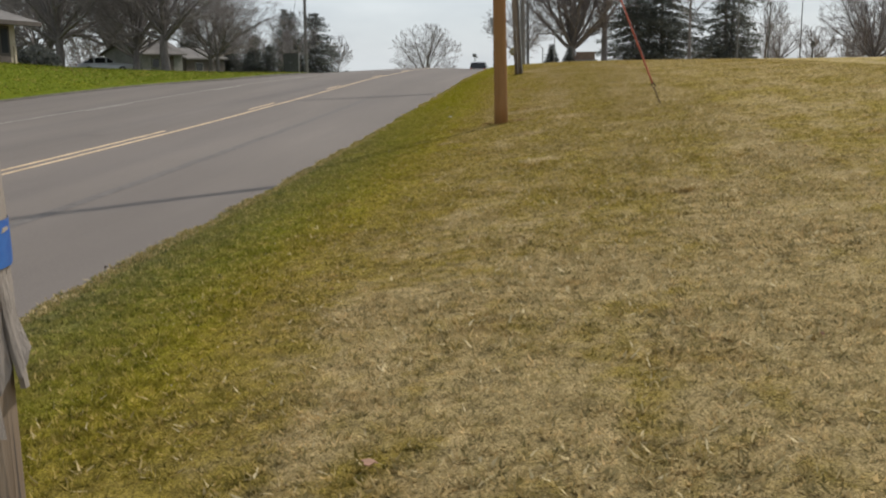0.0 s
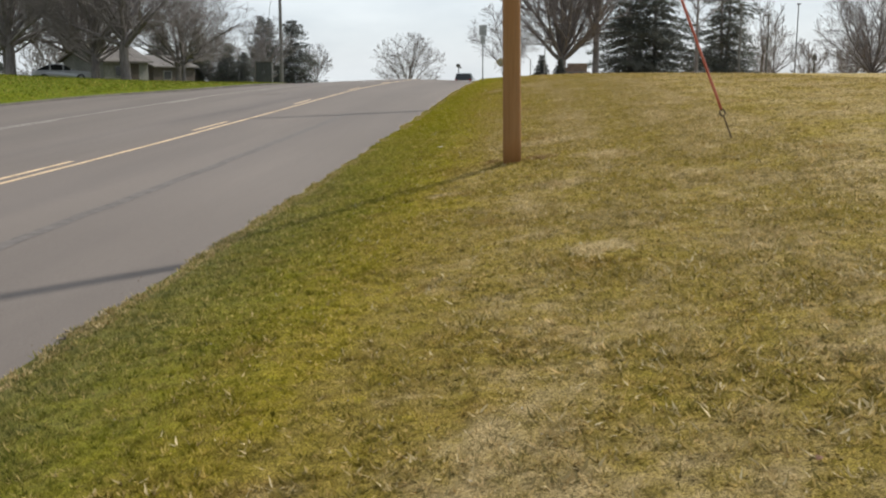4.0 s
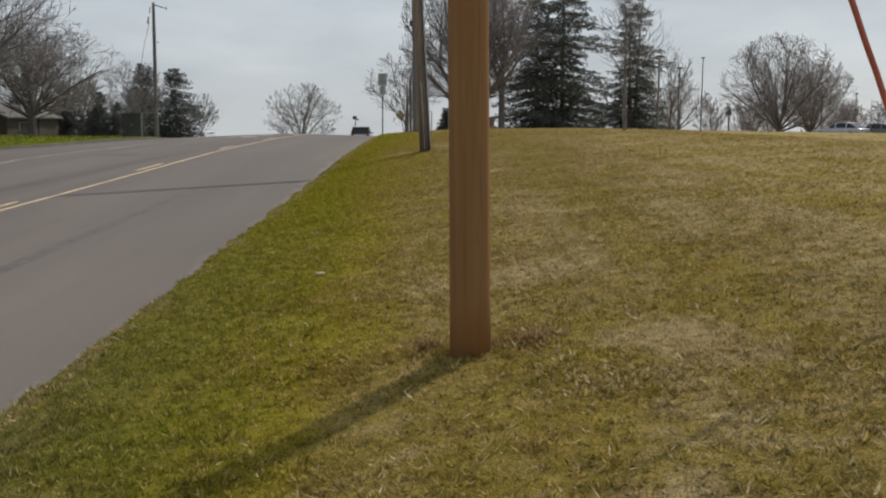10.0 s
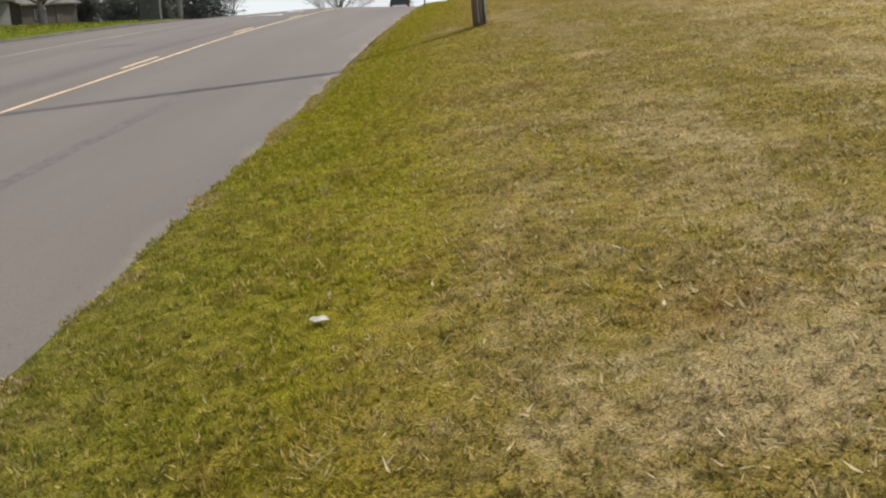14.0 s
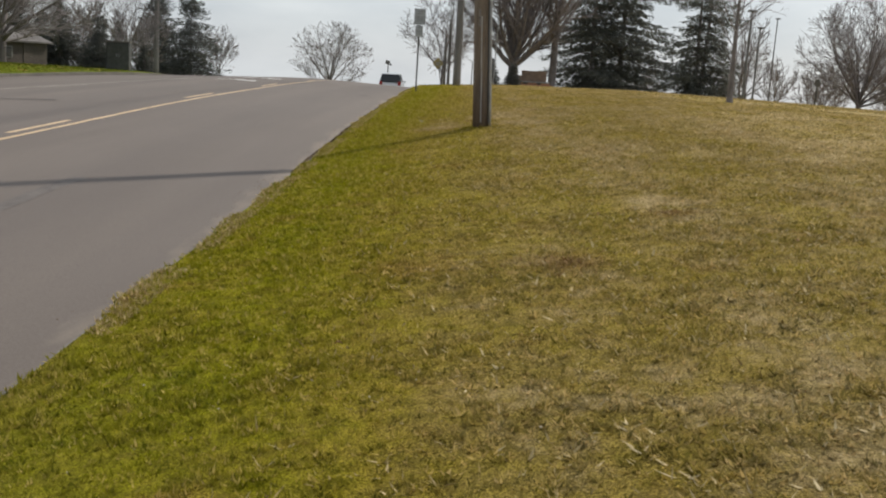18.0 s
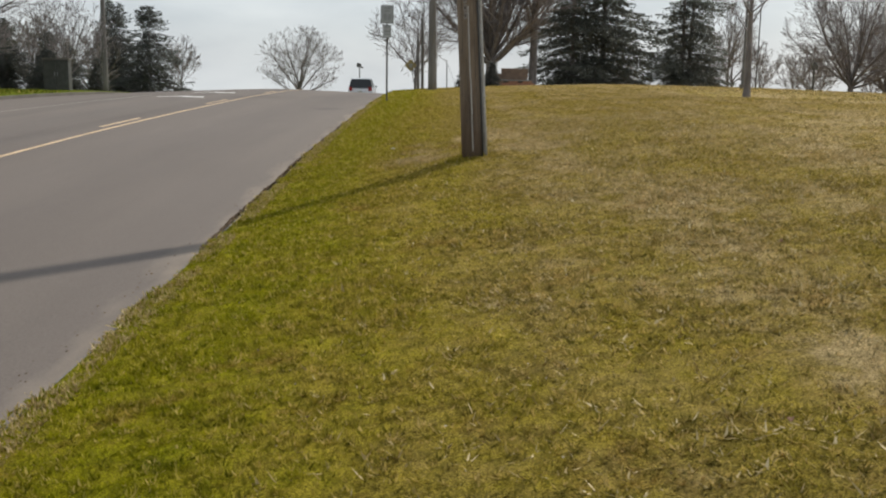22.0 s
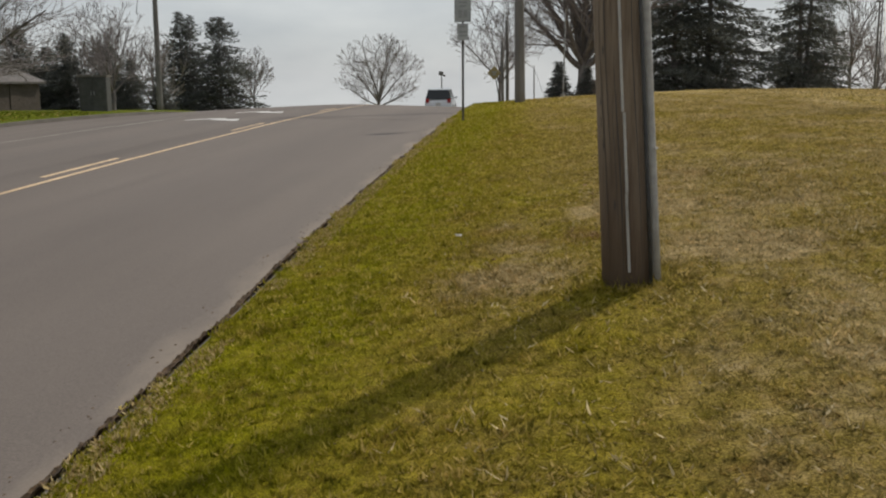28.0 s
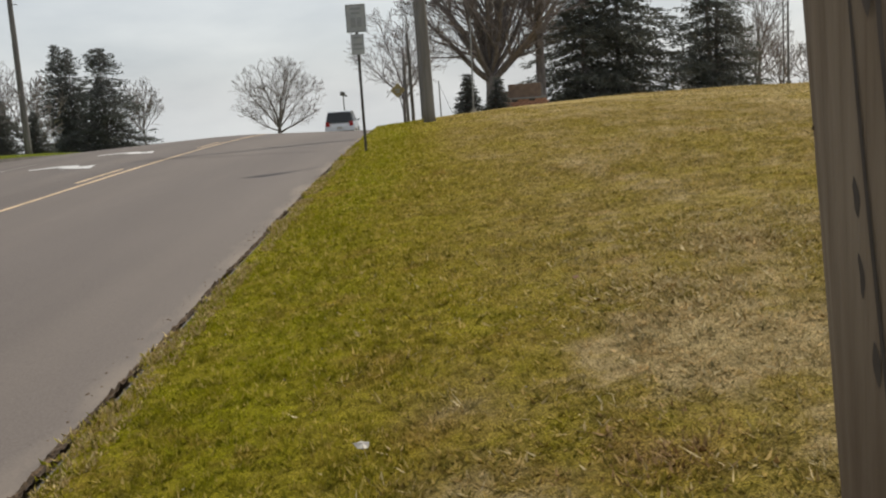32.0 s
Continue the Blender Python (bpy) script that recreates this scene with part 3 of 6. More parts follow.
def land_z(x, y):
    """The lawns' height, right of the road and left of it."""
    x, y = np.asarray(x, float), np.asarray(y, float)
    base = np.interp(y, _yy, _ROAD) + LIP
    rise = np.maximum(np.interp(y, _yy, _PLAT) - base, 0.25)
    right = base + rise * np.tanh(np.maximum(x - EDGE, 0) * np.interp(y, _yy, _SLOPE) / rise)
    right = right - 0.8 * _step(y, 92, 112) * _step(x, 22, 34) - 0.016 * np.clip(x - 10, 0, 50) * _step(y, 45, 70)
    right = right - 0.8 * _step(y, 110, 119) * (1 - _step(y, 134, 141)) * _step(x, 25, 29) * (1 - _step(x, 41, 45))
    right = right + 0.05 * np.exp(-((x + 1.5) / 0.7) ** 2 - ((y - 46.3) / 0.7) ** 2)
    right = right - 0.14 * np.exp(-((x - 9.0) / 3.0) ** 2 - ((y - 66.3) / 3.5) ** 2)
    right = right + 0.012 * np.sin(x * 2.3 + y * 0.9) * np.sin(y * 1.7 - x) * np.clip((x - EDGE) / 2, 0, 1)
    base_l = road_z(LEFT_EDGE, y) + 0.13
    rise_l = np.maximum(np.interp(y, _yy, _PLAT_L) - base_l, 0.1)
    left = base_l + rise_l * np.tanh(np.maximum(left_x(y) - x, 0) * np.interp(y, _yy, _SLOPE_L) / rise_l)
    return np.where(x > (EDGE + LEFT_EDGE) / 2, right, left)


def gz(x, y):
    return float(land_z(x, y))


def rz_(x, y):
    return float(road_z(x, y))


# ---- ground, road, kerbs ----
xs = [-900, -500, -300, -200, -140, -100, -80, -65, -55, -48, -42, -38] + list(np.arange(-35, -22.5, 1.5)) + [LEFT_EDGE - 0.15, LEFT_EDGE + 0.005, LEFT_EDGE + 0.06, -16, -12, -8, EDGE - 0.16, EDGE - 0.105, EDGE - 0.02] + list(np.arange(-4.0, 12.1, 0.5)) + [13, 14.5, 16, 18, 20, 22, 24, 26, 28, 30, 33, 36, 40, 45, 50, 60, 75, 100, 150, 250, 400, 700]
ys = list(np.arange(-80, 0, 8)) + list(np.arange(0, 130, 1.0)) + list(np.arange(130, 260, 5)) + [280, 320, 380, 450, 550, 700, 1000, 1500, 2200, 2900]
GX, GY = np.meshgrid(np.array(xs, float), np.array(ys, float))
GX = GX + (left_x(GY) - LEFT_EDGE) * ((GX < -18) & (GX > -40))
SX = GX - (left_x(GY) - LEFT_EDGE) * ((GX < -16.5) & (GX > -45))
on_road = (SX > LEFT_EDGE + 0.03) & (SX < EDGE - 0.11)
GZ = np.where(on_road, road_z(GX, GY) - 0.08, land_z(GX, GY))
GZ = np.where((SX > LEFT_EDGE - 0.02) & (SX < LEFT_EDGE + 0.03) | (SX >= EDGE - 0.11) & (SX < EDGE - 0.03), land_z(np.where(SX < -12, -30, EDGE), GY) * 0 + np.where(SX < -12, road_z(GX, GY) + 0.08, land_z(EDGE, GY) - 0.03), GZ)
nx, ny = len(xs), len(ys)
gf = [(j * nx + i, j * nx + i + 1, (j + 1) * nx + i + 1, (j + 1) * nx + i) for j in range(ny - 1) for i in range(nx - 1)]
ground = new("ground", mesh_of("ground", np.stack([GX, GY, GZ], -1).reshape(-1, 3).tolist(), gf, LAWN, True))
tagged(ground, "gently rising mown lawn of green and straw-coloured grass", "lawn", kind="structure")

rx = [LEFT_EDGE + 0.06, -18, -15, -13, -11.6, -10.9, -10.54, -10.2, -9.5, -8, -6, EDGE - 0.12]
ry = list(np.arange(-80, 160, 1.0)) + [170, 180, 200, 220, 250, 300, 400, 600, 1000]
rv = [(float(left_x(y)) + 0.06 if k == 0 else x, y, rz_(x, y)) for y in ry for k, x in enumerate(rx)]
rv += [(x, y, z - 0.06) for x, y, z in rv]
m_ = len(rx)
half_ = len(rv) // 2
rf = [(j * m_ + i, j * m_ + i + 1, (j + 1) * m_ + i + 1, (j + 1) * m_ + i) for j in range(len(ry) - 1) for i in range(m_ - 1)]
rf += [(j * m_ + e, (j + 1) * m_ + e, (j + 1) * m_ + e + half_, j * m_ + e + half_)[::s] for e, s in ((0, 1), (m_ - 1, -1)) for j in range(len(ry) - 1)]
road = new("road", mesh_of("road", rv, rf, ASPHALT))
tagged(road, "worn grey asphalt road rising to a crest", "road", kind="structure")


def strip(name, x0, x1, y0, y1, mat, lift=0.004, parent=None, label="", wander=0.0, step=1.0, slant=0.0):
    """A thin painted or sealed strip on the road."""
    n = max(2, int((y1 - y0) / step) + 1)
    v, f = [], []
    for i in range(n):
        y = y0 + (y1 - y0) * i / (n - 1)
        o = wander * noise.noise(Vector((x0, y * 0.8, 3.0))) + slant * y
        for x in (x0 + o, x1 + o):
            v.append((x, y, rz_(x, y) + lift))
    f = [(2 * i, 2 * i + 1, 2 * i + 3, 2 * i + 2) for i in range(n - 1)]
    return part(name, (v, f), mat, parent, label)


line = empty("lane_line", (0, 0, 0), 0, "worn yellow lane line, solid beside dashes, on the asphalt", "road marking", kind="structure")
strip("solid_line", -10.105, -10.0, -60, 130, PAINT_YELLOW, parent=line, wander=0.02, slant=0.007)
for y0, y1 in ((-60.0, 25.2), (32.4, 35.5), (43.8, 46.6), (55.0, 58.0), (65.4, 68.6), (76.4, 79.6), (87.4, 90.6)):
    strip("dash", -10.40, -10.295, y0, y1, PAINT_YELLOW, parent=line, slant=0.007)
line2 = empty("lane_line", (0, 0, 0), 0, "faded line between the far lanes on the asphalt", "road marking", kind="structure")
strip("solid_line", -18.25, -18.15, -60, 75, PAINT_FADED, parent=line2, wander=0.03, slant=0.05)
for i in range(-3, 6):
    strip("dash", -17.97, -17.87, 12.6 + i * 11.9 - 3.2, 12.6 + i * 11.9 + 0.2, PAINT_FADED, parent=line2, slant=0.05)


strip("lane_joint", -7.32, -7.1, -20, 40, JOINT, lift=0.003, parent=line, label="faint dark joint along the asphalt lane", wander=0.05, step=0.5)


def turn_arrow(x, y, flip):
    """A turn arrow: a shaft that bends to a broad head."""
    shaft = [(-1.3, 0.75), (-1.1, 0.35), (-0.2, 0.15), (0.35, -0.6), (0.62, -0.45), (0.3, 0.45), (-0.4, 0.95)]
    tip = [(0.0, -0.55), (1.25, -1.45), (0.95, -0.05)]
    v, f = [], []
    for poly in (shaft, tip):
        o = len(v)
        for px, py in poly:
            X, Y = x + px * flip, y + py * flip
            v.append((X, Y, rz_(X, Y) + 0.005))
        f.append(tuple(range(o, o + len(poly)))[:: 1 if flip > 0 else 1])
    ob = part("turn_arrow", (v, f), PAINT_WHITE)
    return tagged(ob, "white turn arrow painted in the middle lane", "road marking", "turn arrows", "structure")


turn_arrow(-12.1, 70.8, 0.93)
turn_arrow(-11.95, 76.0, 0.93)


def seam(points, width):
    v, f = [], []
    for i, (x, y) in enumerate(points):
        v += [(x, y - width / 2, rz_(x, y) + 0.004), (x, y + width / 2, rz_(x, y) + 0.004)]
    f = [(2 * i, 2 * i + 2, 2 * i + 3, 2 * i + 1) for i in range(len(points) - 1)]
    ob = part("tar_seam", (v, f), CRACK)
    return tagged(ob, "dark tar-sealed crack across the asphalt", "road crack", "road cracks", "structure")


for x0, y0, x1, y1, w in ((-9.4, 71.4, -5.5, 72.2, 0.08), (-15.0, 69.0, -9.4, 71.4, 0.05), (-17.5, 33.0, -16.6, 33.3, 0.25), (-13.5, 51.0, -12.2, 51.3, 0.3), (-12.0, 24.0, -11.4, 24.1, 0.12)):
    seam([(x0 + (x1 - x0) * k / 8, y0 + (y1 - y0) * k / 8 + 0.12 * noise.noise(Vector((k * 0.9, y0, 0)))) for k in range(9)], w)

# kerb stones, each run of three metres a piece, half overgrown
kerb = empty("kerb", (0, 0, 0), 0, "low concrete kerb, half overgrown by the lawn", "kerb", kind="structure")
kerb2 = empty("kerb", (0, 0, 0), 0, "pale concrete kerb along the far lawn", "kerb", kind="structure")
for par, side in ((kerb, 1), (kerb2, -1)):
    x0, x1 = (EDGE - 0.13, EDGE + 0.02) if side > 0 else (-0.1, 0.08)
    for k in range(-6, 50):
        a, b = k * 3.0, k * 3.0 + 2.985
        top = 0.15 if side > 0 else 0.11
        v, f = box(x0, a, 0, x1, b, 1)
        v = [(x + 0.012 * noise.noise(Vector((k, y, x))) + (0 if side > 0 else float(left_x(y))), y, (rz_(0, y) if side > 0 else rz_(float(left_x(y)), y)) + (top + 0.01 * noise.noise(Vector((k * 1.7, y, 0))) if z else -0.1)) for x, y, z in v]
        part("kerb_stone", (v, f), KERB_OLD, par, bevel=0.0)

# dirt that has gathered in the gutter: a thin crumbled ridge with a few loose clods beside it
dv, df = [], []
rnd = random.Random(5)
last, across = None, 7
for k in range(1700):
    y = 38.0 + 0.028 * k
    amount = 0.55 * noise.noise(Vector((0, y * 0.35, 7))) + 0.35 * noise.noise(Vector((2, y * 1.3, 7))) + float(np.interp(y, [38, 42.5, 45.5, 53, 57, 66, 86], [-0.6, 0.0, 0.55, 0.5, 0.1, 0.15, -0.1]))
    if amount < -0.05:
        last = None
        continue
    w = 0.015 + 0.06 * min(amount, 0.9)
    x1 = EDGE - 0.2 + 0.02 * noise.noise(Vector((5, y * 1.4, 2)))
    x0 = EDGE - 0.32 - w + 0.03 * noise.noise(Vector((8, y * 5.0, 2)))
    z, o = rz_(0, y), len(dv)
    for j in range(across):
        u = j / (across - 1)
        x = x0 + (x1 - x0) * u
        lump = max(0.0, noise.noise(Vector((x * 38, y * 26, 1))) + 0.35) + 0.5 * max(0.0, noise.noise(Vector((x * 80, y * 60, 5))))
        h = -0.004 if j == 0 else (0.006 + 0.11 * u * u * min(1.0, 0.5 + amount) + 0.05 * lump * (1 - 0.4 * u))
        dv.append((x, y + 0.008 * rnd.random(), z + h))
    if last is not None:
        df += [(last + j, last + j + 1, o + j + 1, o + j) for j in range(across - 1)]
    last = o
for k in range(420):
    y = 38 + 40 * rnd.random() if k < 380 else 4 + 34 * rnd.random()
    x = EDGE - 0.42 - abs(rnd.gauss(0, 0.07)) - (0.1 * rnd.random() if y < 52 else 0)
    s = rnd.uniform(0.003, 0.011) * (1.6 if rnd.random() < 0.06 else 1.0)
    z, o = rz_(x, y) - 0.002, len(dv)
    dv += [(x - s, y - s * 1.5, z), (x + s, y - s * 1.2, z), (x + s, y + s * 1.5, z), (x - s, y + s, z), (x + rnd.uniform(-s, s) * 0.4, y, z + s * 0.9)]
    df += [(o, o + 1, o + 4), (o + 1, o + 2, o + 4), (o + 2, o + 3, o + 4), (o + 3, o, o + 4)]
dirt = part("gutter_dirt", (dv, df), DIRT)
tagged(dirt, "dark clods of dirt gathered along the kerb", "dirt", kind="stuff")


# ---- trees ----
def sticks(segs, sides):
    """Tapered sticks from rows of (start, end, radius, radius), as one mesh."""
    a = np.array([s[0] for s in segs], float)
    b = np.array([s[1] for s in segs], float)
    r0, r1 = np.array([s[2] for s in segs]), np.array([s[3] for s in segs])
    d = b - a
    d /= np.maximum(np.linalg.norm(d, axis=1, keepdims=True), 1e-6)
    ref = np.where(np.abs(d[:, 2:3]) < 0.9, np.array([[0, 0, 1.0]]), np.array([[1.0, 0, 0]]))
    u = np.cross(d, ref)
    u /= np.linalg.norm(u, axis=1, keepdims=True)
    w = np.cross(d, u)
    ang = 2 * np.pi * np.arange(sides) / sides
    ring = u[:, None] * np.cos(ang)[None, :, None] + w[:, None] * np.sin(ang)[None, :, None]
    v = np.concatenate([a[:, None] + ring * r0[:, None, None], b[:, None] + ring * r1[:, None, None]], 1).reshape(-1, 3)
    base = (np.arange(len(segs)) * 2 * sides)[:, None, None]
    k = np.arange(sides)
    q = np.stack([k, (k + 1) % sides, (k + 1) % sides + sides, k + sides], -1)[None]
    return v.tolist(), (base + q).reshape(-1, 4).tolist()


def bare_tree_meshes(name, seed, height, spread, trunk_r, fork=0.25, limbs=7, upright=0.55, depth=4, droop=0.0, bark=None, twig=None, density=1.0, lean=(0.0, 0.0), min_r=0.006, low=0.0, side=2.0, along=0.42):
    """A leafless tree whose limbs, boughs and twigs fill a rounded crown: trunk and limbs in one mesh, twigs in another."""
    rnd = random.Random(seed)
    thick, thin = [], []
    foot = height * (fork * 0.55 if not low else low)
    zc, rad, up, down = foot + (height - foot) * 0.45, spread / 2, (height - foot) * 0.55, (height - foot) * 0.47

    def room(p, d):
        """How far it is from p along d to the crown's edge."""
        q = Vector((p.x / rad, p.y / rad, (p.z - zc) / (up if p.z + d.z > zc else down)))
        e = Vector((d.x / rad, d.y / rad, d.z / (up if p.z + d.z > zc else down)))
        a, b, c = e.dot(e), 2 * q.dot(e), q.dot(q) - 1
        disc = b * b - 4 * a * c
        return max(0.0, (-b + math.sqrt(disc)) / (2 * a)) if disc > 0 else 0.0

    def grow(p, d, length, r, level):
        n = (6, 6, 4, 3, 2)[level]
        step = length / n
        wob = (0.0, 0.07, 0.10, 0.13, 0.16)[level]
        for i in range(n):
            f = i / n
            d = (d + Vector((rnd.gauss(0, wob), rnd.gauss(0, wob), rnd.gauss(0, wob * 0.8) + 0.07 * upright - droop * (level == 1) * f))).normalized()
            q = p + d * step
            ra, rb = r * (1 - 0.8 * f), r * (1 - 0.8 * (i + 1) / n)
            (thick if level < 2 else thin).append((p, q, max(ra, min_r), max(rb, min_r)))
            if level < depth and (i or level > 1):
                want = (0, side, 1.5, 1.25)[level] * density
                for _ in range(int(want) + (rnd.random() < want % 1)):
                    s = Vector((rnd.gauss(0, 1), rnd.gauss(0, 1), rnd.gauss(0.1, 0.55)))
                    s = (s - d * s.dot(d)).normalized()
                    nd = (d * rnd.uniform(0.65, 1.0) + s * rnd.uniform(0.45, 0.85)).normalized()
                    base = p.lerp(q, rnd.random())
                    far = room(base, nd)
                    ln = min(far * rnd.uniform(0.8, 1.05), length * rnd.uniform(0.38, 0.68) * (1.1 - 0.4 * f))
                    if ln > 0.25:
                        grow(base, nd, ln, ra * rnd.uniform(0.38, 0.58), level + 1)
            p = q

    top = Vector((lean[0] * height * fork, lean[1] * height * fork, height * fork))
    mid = Vector((0, 0, 0)).lerp(top, 0.5) + Vector((rnd.gauss(0, 0.004), rnd.gauss(0, 0.004), 0)) * height
    thick.append((Vector((0, 0, -0.3)), Vector((0, 0, 0.3)), trunk_r * 1.45, trunk_r * 1.1))
    thick.append((Vector((0, 0, 0.3)), mid, trunk_r * 1.1, trunk_r * (0.95 if along < 0.6 else 0.6)))
    thick.append((mid, top, trunk_r * (0.95 if along < 0.6 else 0.6), trunk_r * (0.8 if along < 0.6 else 0.18)))
    for k in range(limbs):
        a = 2 * math.pi * (k * 0.618 + rnd.uniform(-0.06, 0.06))
        out = (k + 0.4) / limbs
        start = Vector((0, 0, 0)).lerp(top, 1.0 - along * out * rnd.uniform(0.6, 1.0))
        tilt = radians(8 + (84 - 40 * upright) * out)
        d = Vector((math.cos(a) * math.sin(tilt), math.sin(a) * math.sin(tilt), math.cos(tilt)))
        far = room(start, d)
        if far > 0.5:
            grow(start, d, far * rnd.uniform(0.82, 1.0), trunk_r * rnd.uniform(0.36, 0.6) * (1.0 if along < 0.6 else 0.2 + 0.4 * out), 1)
    return mesh_of(name, *sticks(thick, 6), bark or BARK, True), mesh_of(name, *sticks(thin, 3), twig or TWIG)


def tree_at(meshes, x, y, z, rz=0.0, scale=1.0, label="", group="", wide=1.0):
    t = empty("tree", (x, y, z), rz, label, "tree", group)
    t.scale = (scale * wide, scale * wide, scale)
    for nm, me in zip(("trunk", "crown"), meshes):
        new(nm, me).parent = t
    return t


def needle_tree_meshes(name, seed, height, radius, gaps=0.25, skirt=0.04, mat=None, tops=1, full=1.0, ragged=0.35, power=0.85, spray=1.0, fine=1.0, tiers=0.0, tip=-0.3, thin=0.0):
    """A conifer: trunk, and boughs all round it that droop and turn up, each a fan of small needle sprays."""
    rnd = random.Random(seed)
    wood, v, f = [], [], []
    for k in range(tops):
        off = Vector(((k - (tops - 1) / 2) * radius * 0.26, rnd.uniform(-0.2, 0.2), 0))
        h = height * (1 - 0.03 * k)
        wood.append((off * 0.3 + Vector((0, 0, -0.3)), off + Vector((0, 0, h * 0.97)), height * 0.016, 0.02))
        count = int(h * 15 * full)
        for j in range(count):
            u = skirt + (0.985 - skirt) * ((j + rnd.random()) / count) ** 1.12
            if tiers:
                lvl = u * h / tiers
                u = min(0.985, max(skirt, (round(lvl) + rnd.gauss(0, 0.27)) * tiers / h))
            a = j * 2.39996 + rnd.gauss(0, 0.35)
            c, s = math.cos(a), math.sin(a)
            lobe = noise.noise(Vector((c * 1.1 + seed, s * 1.1, u * h * 0.42)))
            if lobe < gaps * 1.4 - 0.62 or rnd.random() < gaps * 0.35:
                continue
            prof = max(radius * (1 - u) ** power * (0.8 if tops > 1 else 1), 0.22)
            L = prof * (0.88 + ragged * lobe) * rnd.uniform(0.78, 1.12)
            root = off * (0.3 + 0.7 * u) + Vector((0, 0, u * h))
            rise = rnd.uniform(0.25, 0.6) if u > 0.75 else rnd.uniform(-0.22, 0.12) + 0.25 * u
            wood.append((root, root + Vector((c * L * 0.85, s * L * 0.85, L * (rise - 0.16))), 0.03 * (1 - u) + 0.008, 0.006))
            m = max(8, int(L * 30 * fine))
            for i in range(m):
                t = 0.12 + 0.88 * ((i + rnd.random()) / m) ** 0.8
                wide_ = 0.34 * L * (1.12 - t) * min(1, t * 3) + 0.06
                px = root + Vector((c, s, 0)) * (L * t) + Vector((-s, c, 0)) * rnd.uniform(-wide_, wide_) + Vector((0, 0, L * (rise * t - 0.34 * t * t + 0.17 * t ** 4) - rnd.random() ** 2 * 0.3 * spray))
                g = rnd.uniform(0.10, 0.26) * (0.6 + 0.035 * height) * spray
                d1 = Vector((c * 0.8 + rnd.gauss(0, 0.6), s * 0.8 + rnd.gauss(0, 0.6), rnd.gauss(tip, 0.35))).normalized() * g
                d2 = d1.cross(Vector((rnd.gauss(0, 1), rnd.gauss(0, 1), rnd.gauss(0, 1)))).normalized() * g * rnd.uniform(0.10, 0.22)
                o = len(v)
                v += [px - d1 * 0.4, px + d2, px + d1, px - d2 * 0.9 + Vector((0, 0, -g * 0.16))]
                f += [(o, o + 1, o + 2), (o, o + 2, o + 3)]
    return mesh_of(name, *sticks(wood, 5), BARK, True), mesh_of(name, v, f, mat or NEEDLES)


# far tree beyond the crest
far_tree = bare_tree_meshes("far_tree", 17, 18.2, 19.5, 0.42, 0.27, 10, 0.45, 4, bark=BARK_PALE, twig=TWIG_PALE, min_r=0.021, low=0.2, density=0.95, side=1.8)
tree_at(far_tree, -24.7, 195, gz(-24.7, 195) + 0.9, 0, 0.77, "bare pale tree beyond the crest of the road")
shrub = bare_tree_meshes("bare_shrub", 14, 9.0, 5.0, 0.1, 0.4, 8, 0.9, 3, bark=BARK_PALE, twig=TWIG_PALE, min_r=0.018)
tree_at(shrub, -32.7, 151, gz(-32.7, 151), 0, 1.0, "thin bare pale shrub beside the dark cedars")

# the two dark cedars beyond the far pole
cedar = needle_tree_meshes("cedar", 3, 12.4, 4.3, 0.14, 0.03, CEDAR, 2, 1.7, 1.1, 0.6, 1.3, 0.62, 0.0, 0.3)
cedar_b = needle_tree_meshes("cedar", 4, 11.4, 4.2, 0.0, 0.02, CEDAR, 1, 2.6, 0.9, 0.62, 1.3, 0.62, 0.0, 0.25)
tree_at(cedar, -39.6, 148.5, gz(-39.6, 148.5), 30, 1.0, "dark bushy cedar with a ragged double top", "dark cedars", 1.12)
tree_at(cedar_b, -34.9, 145.5, gz(-34.9, 145.5), 80, 1.0, "dark dense cedar beside the road", "dark cedars", 1.15)
for i, (x, y, s) in enumerate(((-38.2, 124, 0.4), (-36.4, 120, 0.5), (-40.6, 121, 0.56), (-34.2, 119, 0.4), (-45.0, 121, 0.62), (-42.7, 122, 0.52), (-32.8, 122, 0.3))):
    tree_at((cedar, cedar_b)[i % 2], x, y, gz(x, y), 50 * i, s, "low dark evergreen beneath the bare trees", "low evergreens", 1.2)

# bare trees on the lawn across the road
oak = bare_tree_meshes("bare_oak", 21, 13.5, 14.5, 0.34, 0.26, 11, 0.5, 4, 0.03, min_r=0.012, density=1.15)
oak_b = bare_tree_meshes("bare_oak", 22, 12.0, 13.0, 0.29, 0.25, 10, 0.45, 4, 0.04, min_r=0.012, density=1.15)
spread_tree = bare_tree_meshes("spreading_tree", 24, 8.8, 15.0, 0.26, 0.2, 9, 0.25, 4, 0.02, min_r=0.012)
oak_c = bare_tree_meshes("bare_oak", 23, 9.0, 9, 0.17, 0.2, 8, 0.6, 4, 0.0, min_r=0.013, density=0.8)
for i, (m, x, y, s, r) in enumerate(((oak, -38.8, 75.5, 1.0, 0), (oak_b, -32.7, 76, 0.8, 50), (oak, -30.1, 75.5, 1.0, 120), (oak_b, -27.4, 80, 0.6, 200), (oak_c, -23.9, 91, 0.66, 20), (oak_c, -36.5, 85, 1.1, 140), (spread_tree, -30.8, 88.0, 1.0, 80), (oak_c, -42, 78, 1.2, 220), (oak_b, -46, 88, 1.0, 10), (oak, -52, 92, 1.0, 300), (oak_c, -34.6, 80, 1.15, 70), (oak, -44, 96, 1.05, 210))):
    tree_at(m, x, y, gz(x, y), r, s, "bare spreading tree on the lawn across the road", "bare trees across the road")

